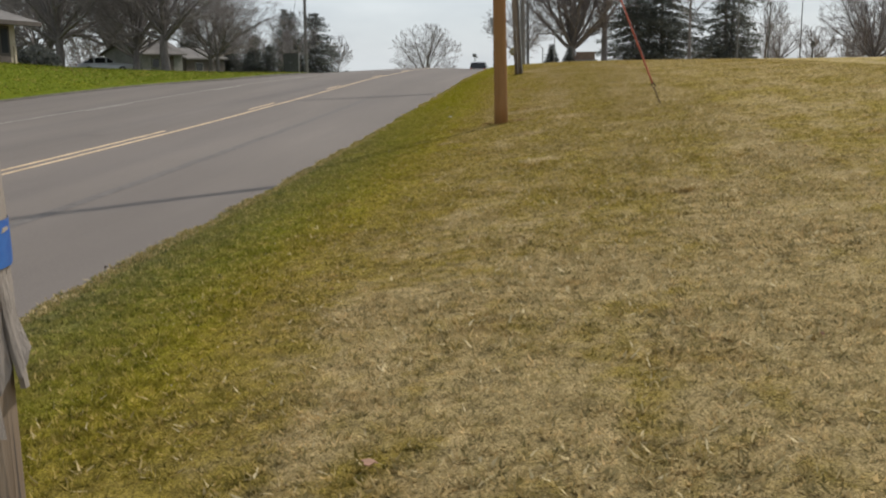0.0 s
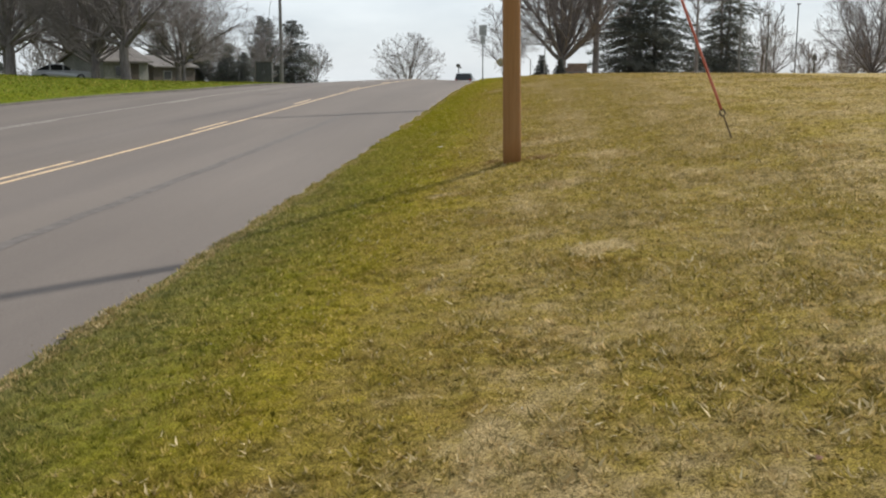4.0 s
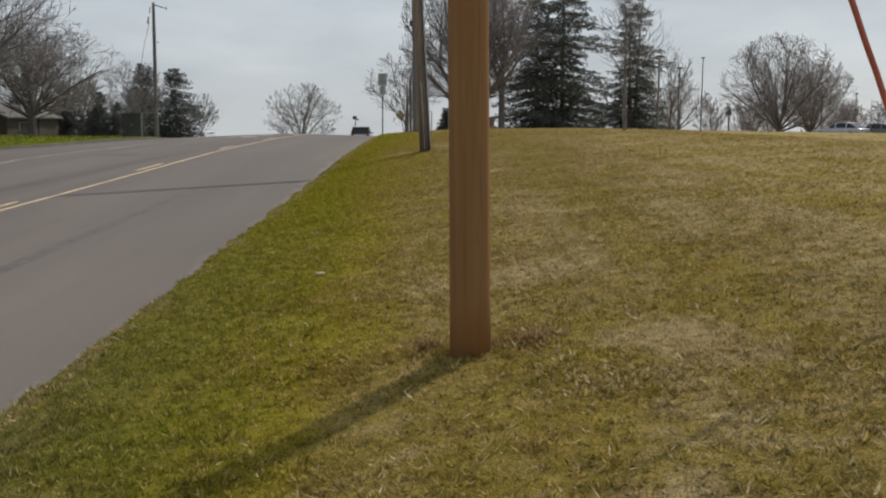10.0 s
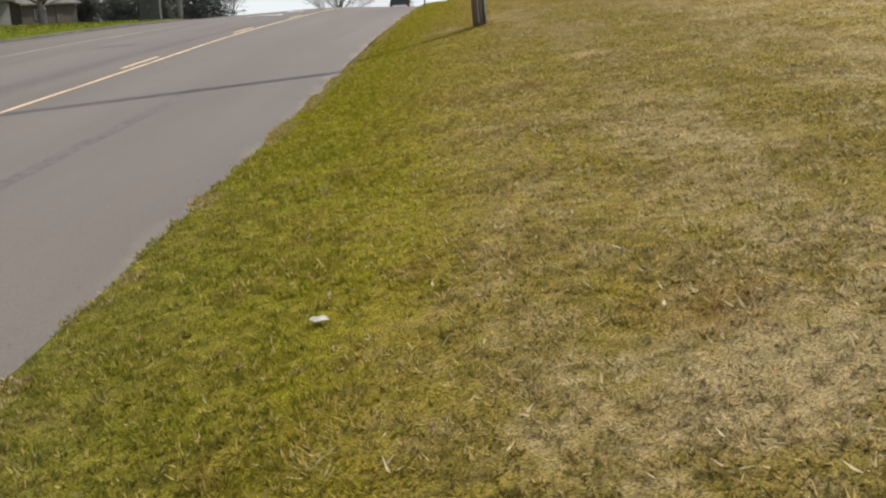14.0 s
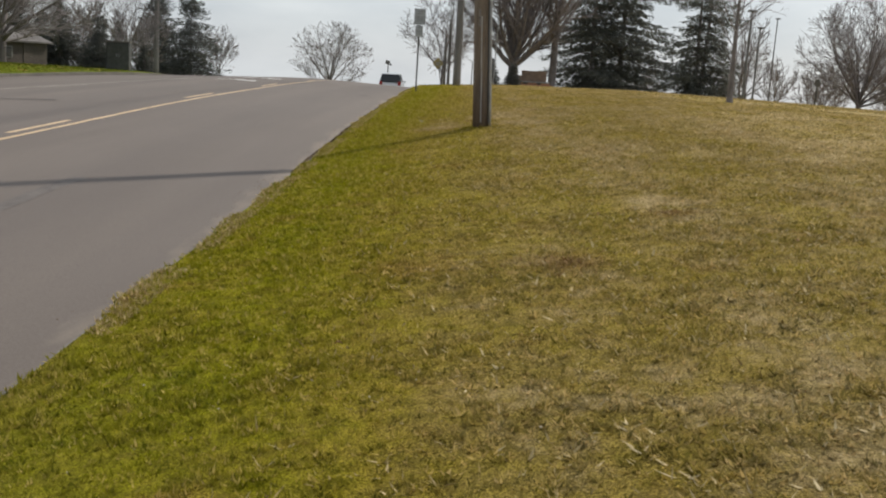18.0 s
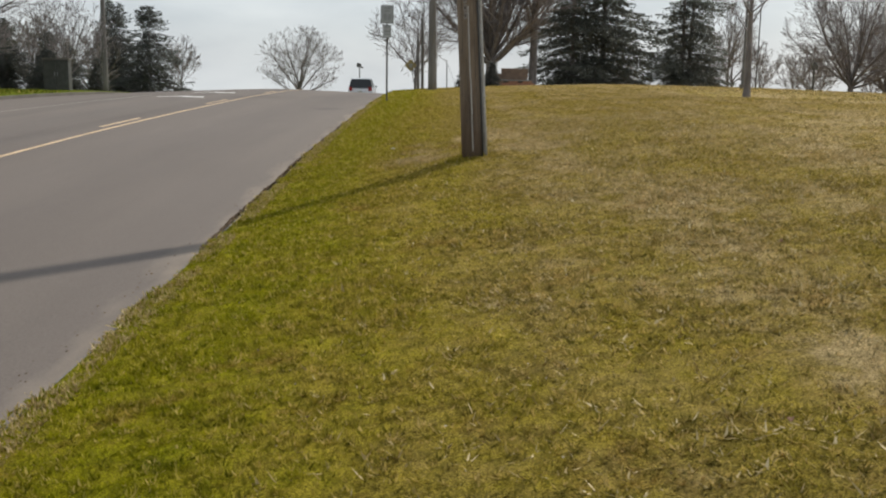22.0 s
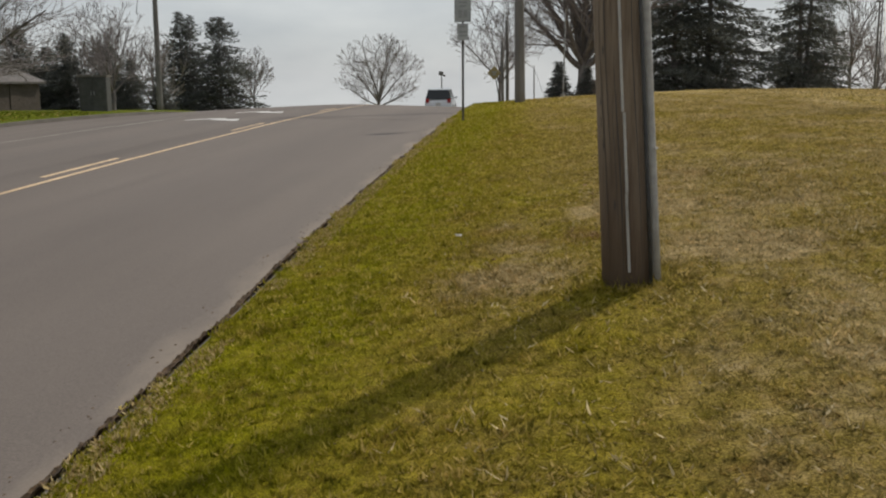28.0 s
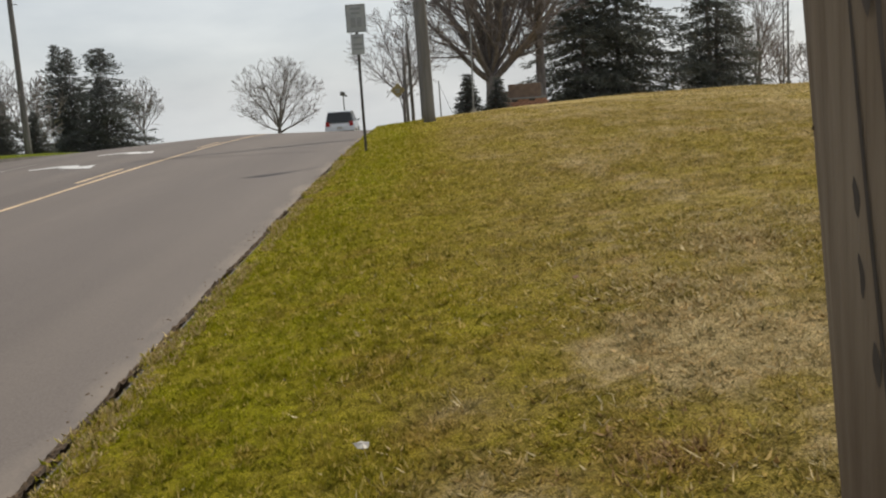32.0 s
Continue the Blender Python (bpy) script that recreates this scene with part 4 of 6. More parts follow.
shade_tree = bare_tree_meshes("shade_tree", 27, 15.0, 12, 0.42, 0.42, 7, 0.6, 3, 0.0, min_r=0.015, density=0.6, low=0.3)
tree_at(shade_tree, -29.15, 38.4, gz(-29.15, 38.4), 0, 1.0, "stout bare tree close to the tan building")

# the great bare tree, the pine beside it and the spruces on the hill
great = bare_tree_meshes("great_bare_tree", 31, 18.6, 14.0, 0.5, 0.19, 19, 0.72, 4, 0.035, min_r=0.013, low=0.07)
tree_at(great, 2.3, 114, gz(2.3, 114) - 0.1, 0, 1.0, "great bare tree with many upright limbs")
tall = bare_tree_meshes("tall_bare_tree", 32, 19.2, 10.5, 0.34, 0.36, 10, 0.95, 4, 0.0, min_r=0.013)
tree_at(tall, 6.0, 116, gz(6.0, 116) - 0.1, 40, 1.0, "tall bare tree behind the brick sign")
leaner = bare_tree_meshes("leaning_bare_tree", 33, 15.0, 12.5, 0.2, 0.42, 8, 0.4, 4, 0.0, min_r=0.018, density=0.85)
tree_at(leaner, -4.6, 150, gz(-4.6, 150) - 0.2, 0, 1.0, "bare tree with arching limbs behind the poles")
spruce = needle_tree_meshes("spruce", 41, 19.8, 7.8, 0.14, 0.03, NEEDLES, 1, 1.5, 0.9, 0.75, 1.2, 0.62, 0.95)
spruce_b = needle_tree_meshes("spruce", 42, 16.6, 6.4, 0.06, 0.03, NEEDLES, 1, 1.6, 0.8, 0.72, 1.2, 0.62, 0.9)
spruce_c = needle_tree_meshes("spruce", 43, 16.2, 6.0, 0.16, 0.03, NEEDLES, 2, 0.95, 0.8, 0.72, 1.15, 0.7, 1.0)
tree_at(spruce, 13.4, 125, gz(13.4, 125) - 0.2, 0, 1.0, "tall dark spruce with hanging boughs", "spruces")
tree_at(spruce_b, 10.3, 123, gz(10.3, 123) - 0.2, 70, 1.0, "dense dark spruce beside the taller one", "spruces")
tree_at(spruce_c, 21.9, 128, gz(21.9, 128) - 0.1, 15, 1.0, "double-topped spruce with open boughs", "spruces")
tree_at(spruce_b, 54.3, 112, gz(54.3, 112), 150, 0.62, "dark spruce beside the parked cars", "spruces")
snag = bare_tree_meshes("thin_bare_tree", 36, 11.5, 5.5, 0.14, 0.34, 7, 0.9, 3, 0.0, bark=BARK_PALE, twig=TWIG_PALE, min_r=0.016)
tree_at(snag, 27.6, 133, gz(27.6, 133), 0, 1.0, "thin pale bare tree beside the spruce")
arbor = needle_tree_meshes("arborvitae", 45, 2.3, 0.85, 0.0, 0.02, CEDAR, 1, 4.5, 0.2, 0.8, 1.1, 1.2)
for x, r, s in ((0.05, 0, 1.0), (1.65, 100, 0.82)):
    tree_at(arbor, x, 101, gz(x, 101) - 0.05, r, s, "clipped cone-shaped dark evergreen shrub", "cone shrubs", 1.5)

# the young tree on the lawn and the round trees by the car park
young = bare_tree_meshes("young_tree", 51, 7.75, 4.9, 0.12, 0.84, 24, 0.72, 4, 0.0, BARK, TWIG, 0.5, (-0.012, 0.0), 0.006, 0.12, along=0.84)
tree_at(young, 9.05, 67.3, gz(9.05, 67.3), 0, 1.0, "young bare tree with a slender grey trunk")
rounded = bare_tree_meshes("round_tree", 52, 12.4, 14.5, 0.3, 0.12, 17, 0.5, 4, 0.0, min_r=0.013, low=0.05, density=1.0)
tree_at(rounded, 43.5, 141, gz(43.5, 141) - 0.1, 0, 1.1, "round-crowned bare tree beside the car park", "trees by the car park")
tree_at(rounded, 50.5, 148, gz(50.5, 148) - 0.1, 130, 0.86, "round-crowned bare tree beside the car park", "trees by the car park")
tree_at(oak_c, 69.3, 150, gz(69.3, 150), 0, 0.95, "small bare tree beside the car park", "trees by the car park")
tree_at(oak_c, 33, 150, gz(33, 150), 60, 0.95, "small bare tree beside the car park", "trees by the car park")
tree_at(oak, 56.0, 104, gz(56, 104), 60, 1.25, "tall bare tree at the edge of the car park", "trees by the car park")
far_oak = bare_tree_meshes("far_bare_tree", 61, 8.5, 8, 0.16, 0.15, 9, 0.6, 3, bark=BARK_PALE, twig=TWIG_PALE, min_r=0.035, density=0.75)
rnd = random.Random(8)
for i in range(26):
    x, y = 30 + 4.2 * i + rnd.uniform(-2, 2), 178 + rnd.uniform(-10, 20)
    tree_at(far_oak, x, y, gz(x, y) - 0.3, rnd.uniform(0, 360), rnd.uniform(0.6, 1.0), "pale bare tree in the woods far behind", "far woods")
for i in range(12):
    x, y = -36 - 5 * i + rnd.uniform(-2, 2), 125 + rnd.uniform(-6, 16)
    tree_at(far_oak, x, y, gz(x, y) - 0.3, rnd.uniform(0, 360), rnd.uniform(0.9, 1.4), "bare dark tree in the woods far behind", "far woods")


# ---- poles, guys and wires ----
def round_pole(parent, height, r0, r1, mat, lean=(0, 0), sides=20, knots=14, name="shaft"):
    pts = [(lean[0] * height * k / knots, lean[1] * height * k / knots, -0.35 + (height + 0.35) * k / knots) for k in range(knots + 1)]
    rad = [r0 + (r1 - r0) * k / knots for k in range(knots + 1)]
    rad[0] = r0 * 1.02
    v, f = tube(pts, rad, sides)
    w = [Vector(p) * 1.0 + Vector((noise.noise(Vector(p) * 1.9), noise.noise(Vector(p) * 1.9 + Vector((9, 9, 9))), 0)) * r0 * 0.035 for p in v]
    ob = part(name, (w, f), mat, parent, smooth=True)
    ob.data.polygons[-1].use_smooth = ob.data.polygons[-2].use_smooth = False
    return ob


def check(parent, height0, height1, angle, r, mat, width=0.006, lean=(0, 0)):
    """A drying crack that runs up a pole."""
    v, f = [], []
    n = 12
    for k in range(n + 1):
        z = height0 + (height1 - height0) * k / n
        a = angle + 0.05 * math.sin(z * 3.1)
        w = width * math.sin(math.pi * (k + 0.3) / (n + 0.6)) / r
        for s in (-1, 1):
            v.append((math.cos(a + s * w) * (r + 0.002) + lean[0] * z, math.sin(a + s * w) * (r + 0.002) + lean[1] * z, z))
    f = [(2 * k, 2 * k + 1, 2 * k + 3, 2 * k + 2) for k in range(n)]
    return part("drying_crack", (v, f), SHADE_WALL, parent)


P1X, P1Y = -1.065, 21.46
pole1 = empty("utility_pole", (P1X, P1Y, gz(P1X, P1Y)), 0, "new brown round wooden utility pole with drying cracks in the lawn", "utility pole", "utility poles")
round_pole(pole1, 10.2, 0.147, 0.112, WOOD_NEW, (-0.016, -0.025))
check(pole1, 0.95, 1.5, radians(-62), 0.147, SHADE_WALL, 0.0016, (-0.016, -0.025))
check(pole1, 1.55, 2.7, radians(-66), 0.144, SHADE_WALL, 0.0013, (-0.016, -0.025))
check(pole1, 0.5, 1.1, radians(-78), 0.148, SHADE_WALL, 0.0015)
check(pole1, 1.3, 1.75, radians(-118), 0.145, SHADE_WALL, 0.0015)
check(pole1, 0.12, 0.3, radians(-110), 0.148, SHADE_WALL, 0.004)
check(pole1, 0.08, 0.22, radians(-124), 0.148, SHADE_WALL, 0.005)

ax, ay = 2.28, 21.35
az = gz(ax, ay)
az += 0.06
anchor = empty("guy_anchor", (ax, ay, az), 0, "rusty iron anchor rod with an eye and red guarded guy wire", "guy wire")
way = (Vector((P1X, P1Y, gz(P1X, P1Y) + 8.75)) - Vector((ax, ay, az))).normalized()
eye_c = way * 0.36
part("rod", tube([-way * 0.4, way * 0.30], 0.011, 8), RUST, anchor)
n_ = 16
side_ = Vector((0, 1, 0)).cross(way).normalized()
ring_v, ring_f = tube([eye_c + way * 0.055 * math.cos(2 * math.pi * k / n_) + side_ * 0.038 * math.sin(2 * math.pi * k / n_) for k in range(n_ + 1)], 0.011, 8, False)
part("eye", (ring_v, ring_f), RUST, anchor)
guard_v, guard_f = tube([eye_c + way * (0.05 + 0.24 * k) + Vector((0.004 * (k % 2), 0, 0)) for k in range(11)], [0.021] * 11, 10)
part("guy_guard", (guard_v, guard_f), GUARD, anchor, "faded red plastic guy guard", True)
end = Vector((P1X + 0.12, P1Y, gz(P1X, P1Y) + 8.7)) - Vector((ax, ay, az))
part("wire", tube([eye_c, end], 0.006, 6), CABLE, anchor)

P2X, P2Y = -1.492, 46.30
LEAN2 = (-0.056, 0.06)
pole2 = empty("utility_pole", (P2X, P2Y, gz(P2X, P2Y)), 0, "old weathered grey leaning utility pole with a conduit and ground wire", "utility pole", "utility poles")
round_pole(pole2, 11.5, 0.171, 0.125, WOOD_OLD, LEAN2)


def up_pole(angle, r, z0, z1, lean, off=0.0, n=16):
    out = []
    for k in range(n + 1):
        z = z0 + (z1 - z0) * k / n
        rr = 0.171 + (0.125 - 0.171) * z / 11.5 + off
        out.append((math.cos(angle) * rr + lean[0] * z, math.sin(angle) * rr + lean[1] * z, z))
    return out


part("conduit", tube(up_pole(radians(-22), 0, -0.1, 10.5, LEAN2, 0.004), 0.031, 10), GREY_PIPE, pole2, "grey plastic conduit up the side of the pole", True)
for k in range(4):
    part("wire_moulding", tube(up_pole(radians(-98 + 1.5 * math.sin(k * 2.0)), 0, 0.1 + 0.52 * k, 0.616 + 0.52 * k, LEAN2, 0.006, 4), 0.0095, 8), MOULD, pole2, "pale moulding over the ground wire")
part("yellow_strip", tube(up_pole(radians(157), 0, 1.32, 4.6, LEAN2, 0.006, 8), 0.014, 8), STRIP_YELLOW, pole2, "pale yellow plastic strip")
part("nail", tube([Vector(up_pole(radians(160), 0, 1.3, 1.3, LEAN2, -0.02, 1)[0]), Vector(up_pole(radians(160), 0, 1.32, 1.32, LEAN2, 0.02, 1)[0])], 0.005, 6), RUST, pole2)
# added dark bar that draws the shaded groove left of the conduit
part("cable", tube(up_pole(radians(-48), 0, 0.0, 10.5, LEAN2, 0.008), 0.013, 8), CABLE, pole2, "dark line in the groove beside the conduit", True)
for k in range(5):
    z = 0.9 + 1.3 * k
    c = Vector(up_pole(radians(-22), 0, z, z, LEAN2, 0.038, 1)[0])
    part("strap", turned(box(-0.004, -0.036, -0.009, 0.002, 0.036, 0.009), Matrix.Translation(c) @ pose(0, 0, 0, 0, 0, -22)), GREY_PIPE, pole2)
for k, z in enumerate((2.04, 2.15, 2.26)):
    c = Vector(up_pole(radians(-113), 0, z, z, LEAN2, 0.002, 1)[0])
    tag = part("tag", turned(box(-0.003, -0.024, -0.048, 0.003, 0.024, 0.048), Matrix.Translation(c) @ pose(0, 0, 0, 0, 0, -113)), WOOD_SPLIT, pole2, "small pale weathered tag nailed to the pole")
    part("mark_bar", turned(box(0.003, -0.011, -0.022, 0.005, 0.011, 0.022), Matrix.Translation(c) @ pose(0, 0, 0, 0, 0, -113)), SHADE_WALL, tag)
for k, (a, z0, z1, w) in enumerate(((-70, 0.1, 2.9, 0.004), (-112, 0.05, 1.5, 0.005), (-134, 0.6, 3.2, 0.004), (-78, 2.2, 4.5, 0.003), (-150, 0.1, 2.0, 0.004), (-165, 0.4, 3.0, 0.004), (170, 0.2, 2.2, 0.005), (150, 0.9, 3.4, 0.004))):
    check(pole2, z0, z1, radians(a), 0.1725 - 0.004 * (z0 + z1) / 2, SHADE_WALL, w, LEAN2)

for a, z0, z1 in ((-158, 1.17, 1.24), (-160, 1.03, 1.11), (-155, 0.88, 0.96), (-140, 1.5, 1.57), (-128, 0.5, 0.57), (-104, 2.6, 2.68)):
    knot = check(pole2, z0, z1, radians(a), 0.1725 - 0.004 * z0, SHADE_WALL, 0.008, LEAN2)
    knot.name = "knot"
for a, z0, z1 in ((-150, 0.15, 1.6), (-133, 0.9, 2.6), (-122, 0.3, 1.2), (-170, 1.4, 2.9), (-115, 1.5, 3.0)):
    check(pole2, z0, z1, radians(a), 0.1725 - 0.004 * (z0 + z1) / 2, SHADE_WALL, 0.0022, LEAN2)

# the tall pole on the crest with its brackets, and the poles beyond it
tp = empty("utility_pole", (-2.3, 81.2, gz(-2.3, 81.2)), 0, "tall grey utility pole on the crest with bracket arms", "utility pole", "utility poles")
round_pole(tp, 11.6, 0.225, 0.115, WOOD_FAR, (-0.011, 0))
part("mast", tube([(-0.13, 0, 11.4), (-0.08, 0, 16.0)], [0.05, 0.04], 8), STEEL, tp)
for z in (10.75, 11.1):
    part("bracket", tube([(-0.18, 0, z), (-0.85, 0, z + 0.05)], 0.03, 8), STEEL, tp)
part("equipment_box", box(-0.42, -0.12, 7.0, -0.26, 0.06, 7.35), CABLE, tp)
part("riser_cable", tube([(-0.25, -0.12, 6.0), (-0.27, -0.1, 10.0)], 0.025, 6), CABLE, tp)
for x, y, top, r in ((-3.4, 122, 7.2, 0.15), (-4.2, 145, 6.5, 0.17), (-2.55, 110, 10.6, 0.17), (-1.1, 130, 3.55, 0.06)):
    h = top - gz(x, y) + 0.1
    p = empty("utility_pole", (x, y, gz(x, y) - 0.1), 0, "grey wooden pole beyond the crest", "utility pole", "utility poles")
    round_pole(p, h, r, r * 0.75, WOOD_FAR, (-0.01, 0), 12, 6)
    if r < 0.1:
        part("guy_wire", tube([(0, 0, h - 0.3), (1.2, 0, h - 3.4)], 0.012, 6), CABLE, p)

# the spacer cable that runs over the verge
c_from, c_tp, c_far = Vector((-3.1, 46.3, 14.2)), Vector((-3.03, 81.2, 12.4)), Vector((-3.5, 122, 7.3))
cable = empty("spacer_cable", c_tp, 0, "overhead spacer cable with diamond-shaped spacers", "power line")


def sag(a, b, t, drop):
    return a.lerp(b, t) - Vector((0, 0, drop * 4 * t * (1 - t)))


for dx, dz in ((0.0, 0.28), (-0.2, 0.0), (0.2, 0.0), (0.0, -0.22)):
    pts = [sag(c_from, c_tp, k / 12, 0.35) for k in range(12)] + [sag(c_tp, c_far, k / 12, 0.4) for k in range(13)]
    part("conductor", tube([p + Vector((dx, 0, dz)) - c_tp for p in pts], 0.017, 5), CABLE, cable)
for a, b, n in ((c_from, c_tp, 4), (c_tp, c_far, 6)):
    for k in range(1, n + 1):
        c = sag(a, b, (k - 0.5) / n, 0.37) - c_tp
        ring4 = [c + Vector((0.0, 0, 0.3)), c + Vector((-0.22, 0, 0)), c + Vector((0, 0, -0.24)), c + Vector((0.22, 0, 0)), c + Vector((0.0, 0, 0.3))]
        part("spacer", merge(tube(ring4, 0.028, 5), tube([c + Vector((-0.3, 0, 0)), c + Vector((0.3, 0, 0))], 0.022, 5)), GREY_PIPE, cable)

wire_a, wire_b = Vector((P2X - 0.62, P2Y + 0.95, gz(P2X, P2Y) + 11.2)), Vector((-2.25, 81.1, 10.2))
drop = empty("overhead_wire", wire_b, 0, "thin dark wire between the old pole and the tall pole", "wire")
part("wire", tube([sag(wire_a, wire_b, k / 14, 0.5) - wire_b for k in range(15)], 0.014, 6), CABLE, drop)

# the leaning pole across the road with its transformer arm
lp = empty("utility_pole", (-25.3, 101.5, gz(-25.3, 101.5)), 0, "leaning grey utility pole across the road with a crossarm", "utility pole", "utility poles")
round_pole(lp, 11.7, 0.2, 0.12, WOOD_FAR, (0.004, 0), 14)
part("crossarm", tube([(0.0, 0, 11.55), (1.15, 0, 11.2)], [0.06, 0.035], 6), WOOD_FAR, lp)
part("insulator", tube([(1.15, 0, 11.1), (1.15, 0, 11.35)], [0.05, 0.03], 8), GREY_PIPE, lp)
part("cutout", tube([(-0.3, 0, 10.8), (-0.22, 0, 11.35)], [0.05, 0.04], 8), GREY_PIPE, lp)
part("fuse_holder", tube([(-0.48, 0, 9.9), (-0.38, 0, 10.5)], [0.09, 0.06], 8), GREY_PIPE, lp)
part("step_bracket", tube([(0.05, 0, 8.42), (0.42, 0, 8.32)], 0.03, 6), WOOD_FAR, lp)
part("hanging_cable", tube([(-0.35, 0, 10.0), (-0.9, -0.2, 7.6), (-1.1, -0.3, 6.0)], 0.02, 5), CABLE, lp)

# signs
sp = empty("road_sign", (-3.92, 68.3, gz(-3.92, 68.3) + 0.1), 0, "two grey sign plates on a thin steel post at the kerb", "road sign")
part("post", merge(box(-0.032, -0.02, -0.5, -0.02, 0.02, 3.1), box(0.02, -0.02, -0.5, 0.032, 0.02, 3.1), box(-0.02, 0.008, -0.5, 0.02, 0.02, 3.1)), POST, sp)
big = part("large_plate", box(-0.235, -0.034, 2.68, 0.235, -0.024, 3.33), SIGN_FACE, sp, "grey-white rectangular plate with dark rim", bevel=0.003)
small = part("small_plate", box(-0.155, -0.034, 2.17, 0.155, -0.024, 2.64), SIGN_FACE, sp, "small pale plate below", bevel=0.003)
for nm, quad, par in (("rim", (-0.22, 3.30, 0.22, 3.315), big), ("rim", (-0.22, 2.695, 0.22, 2.71), big), ("rim", (-0.222, 2.70, -0.208, 3.31), big), ("rim", (0.208, 2.70, 0.222, 3.31), big), ("text_bar", (-0.13, 3.20, 0.13, 3.25), big), ("text_bar", (-0.10, 3.10, 0.10, 3.15), big), ("text_bar", (-0.12, 2.80, -0.01, 3.02), big), ("text_bar", (0.02, 2.80, 0.13, 3.02), big), ("text_bar", (-0.09, 2.54, 0.09, 2.58), small), ("text_bar", (-0.11, 2.38, 0.11, 2.43), small), ("text_bar", (-0.11, 2.28, 0.11, 2.32), small)):
    part(nm, box(quad[0], -0.039, quad[1], quad[2], -0.034, quad[3]), SIGN_DARK, par)
for z in (2.3, 2.55, 2.8, 3.2):
    part("bolt", tube([(0, -0.05, z), (0, 0.02, z)], 0.008, 6), STEEL, sp)

dz_ = gz(-4.0, 104)
dp = empty("warning_sign", (-3.85, 104, dz_), 0, "faded yellow diamond warning sign on a steel post", "road sign")
part("post", tube([(0.3, 0, -0.2), (-0.17, 0, 3.05 - dz_)], 0.036, 6), POST, dp)
dc = 2.8 - dz_
dia = part("diamond_plate", turned(box(-0.32, -0.015, -0.32, 0.32, 0.0, 0.32), pose(-0.16, -0.05, dc, 0, 45, 0)), SIGN_YELLOW, dp, bevel=0.01)
part("text_bar", box(-0.33, -0.072, dc + 0.015, 0.01, -0.066, dc + 0.09), SIGN_DARK, dia)
part("text_bar", box(-0.28, -0.072, dc - 0.13, -0.04, -0.066, dc - 0.055), SIGN_DARK, dia)

lz = gz(-17.5, 228)
lamp = empty("street_lamp", (-17.4, 228, lz), 0, "small squat-headed lamp on a thin pole beyond the crest", "street lamp")
part("pole", tube([(0, 0, 0), (0, 0, 3.3 - lz)], [0.13, 0.1], 8), POST, lamp)
for dx, size_ in ((-0.12, 0.42), (0.5, 0.2)):
    part("lamp_head", turned(box(-size_, -0.3, -size_ * 0.9, size_, 0.3, size_ * 0.9), pose(dx, 0, 3.6 - lz - 0.4 * (dx > 0), 0, 12, 0)), POST, lamp, bevel=0.1)

fp = empty("flagpole", (0.25, 100, gz(0.25, 100)), 0, "thin pale metal pole on a small footing", "pole")
part("shaft", tube([(0, 0, 0), (0.1, 0, 5.2)], [0.05, 0.035], 8), STEEL, fp)
part("footing", tube([(0, 0, -0.1), (0, 0, 0.22)], [0.2, 0.14], 10), CONCRETE, fp)

# brick monument sign
bx, by = 3.35, 103.0
bs = empty("monument_sign", (bx, by, gz(bx, by) - 0.15), 0, "low red brick monument sign with a dark name panel", "sign")
part("panel", box(-0.85, -0.16, 0.62, 1.05, 0.16, 1.45), PANEL, bs, "dark brown name panel", bevel=0.02)
part("ledge", box(-1.3, -0.3, 0.55, 1.3, 0.3, 0.66), WALL_GREY, bs, bevel=0.015)
part("wing", box(-1.3, -0.16, 0.66, -0.85, 0.16, 1.05), PANEL, bs, bevel=0.02)
part("core", box(-1.2, -0.22, -0.2, 1.2, 0.22, 0.55), SHADE_WALL, bs)
bme = mesh_of("brick", *box(-0.16, -0.05, -0.055, 0.16, 0.05, 0.055), BRICK)
for r in range(5):
    for c in range(8):
        if (c // 1) % 3 == 2 and r > 3:
            continue
        b_ = new("brick", bme)
        b_.parent = bs
        b_.location = (-1.2 + 0.34 * c + (0.17 if r % 2 else 0.0), -0.2, 0.0 + 0.125 * r)

# car park lamp posts
def lot_lamp(x, y, h, twin=False):
    z = gz(x, y)
    e = empty("lot_lamp", (x, y, z), 0, "tall thin lamp post of the car park", "lamp post", "car park lamps")
    part("pole", tube([(0, 0, 0), (0, 0, h)], [0.10, 0.065], 8), LAMP_GREY, e)
    part("base", tube([(0, 0, -0.2), (0, 0, 0.25)], [0.2, 0.19], 10), KERB_OLD, e)
    part("head", box(-0.26, -0.2, h - 0.03, 0.26, 0.2, h + 0.1), POST, e, bevel=0.03)
    if twin:
        part("bracket", box(-0.3, -0.05, h * 0.72, 0.3, 0.05, h * 0.72 + 0.12), POST, e)


for x, y, h, tw in ((48.4, 120, 9.3, True), (57.2, 150, 6.4, False), (40.6, 120, 5.4, False), (16.65, 92.6, 5.7, False), (24.83, 118.6, 6.6, False), (35.9, 150, 10.9, False)):
    lot_lamp(x, y, h, tw)


lx, ly = 27.6, 110.0
lan = empty("lantern_post", (lx, ly, gz(lx, ly)), 0, "short dark post with a small lantern on the lawn", "lantern")
part("post", tube([(0, 0, -0.1), (0, 0, 1.9)], [0.09, 0.07], 8), POST, lan)
part("lantern", merge(box(-0.2, -0.2, 1.9, 0.2, 0.2, 2.35), box(-0.12, -0.12, 2.35, 0.12, 0.12, 2.5)), POST, lan, bevel=0.03)


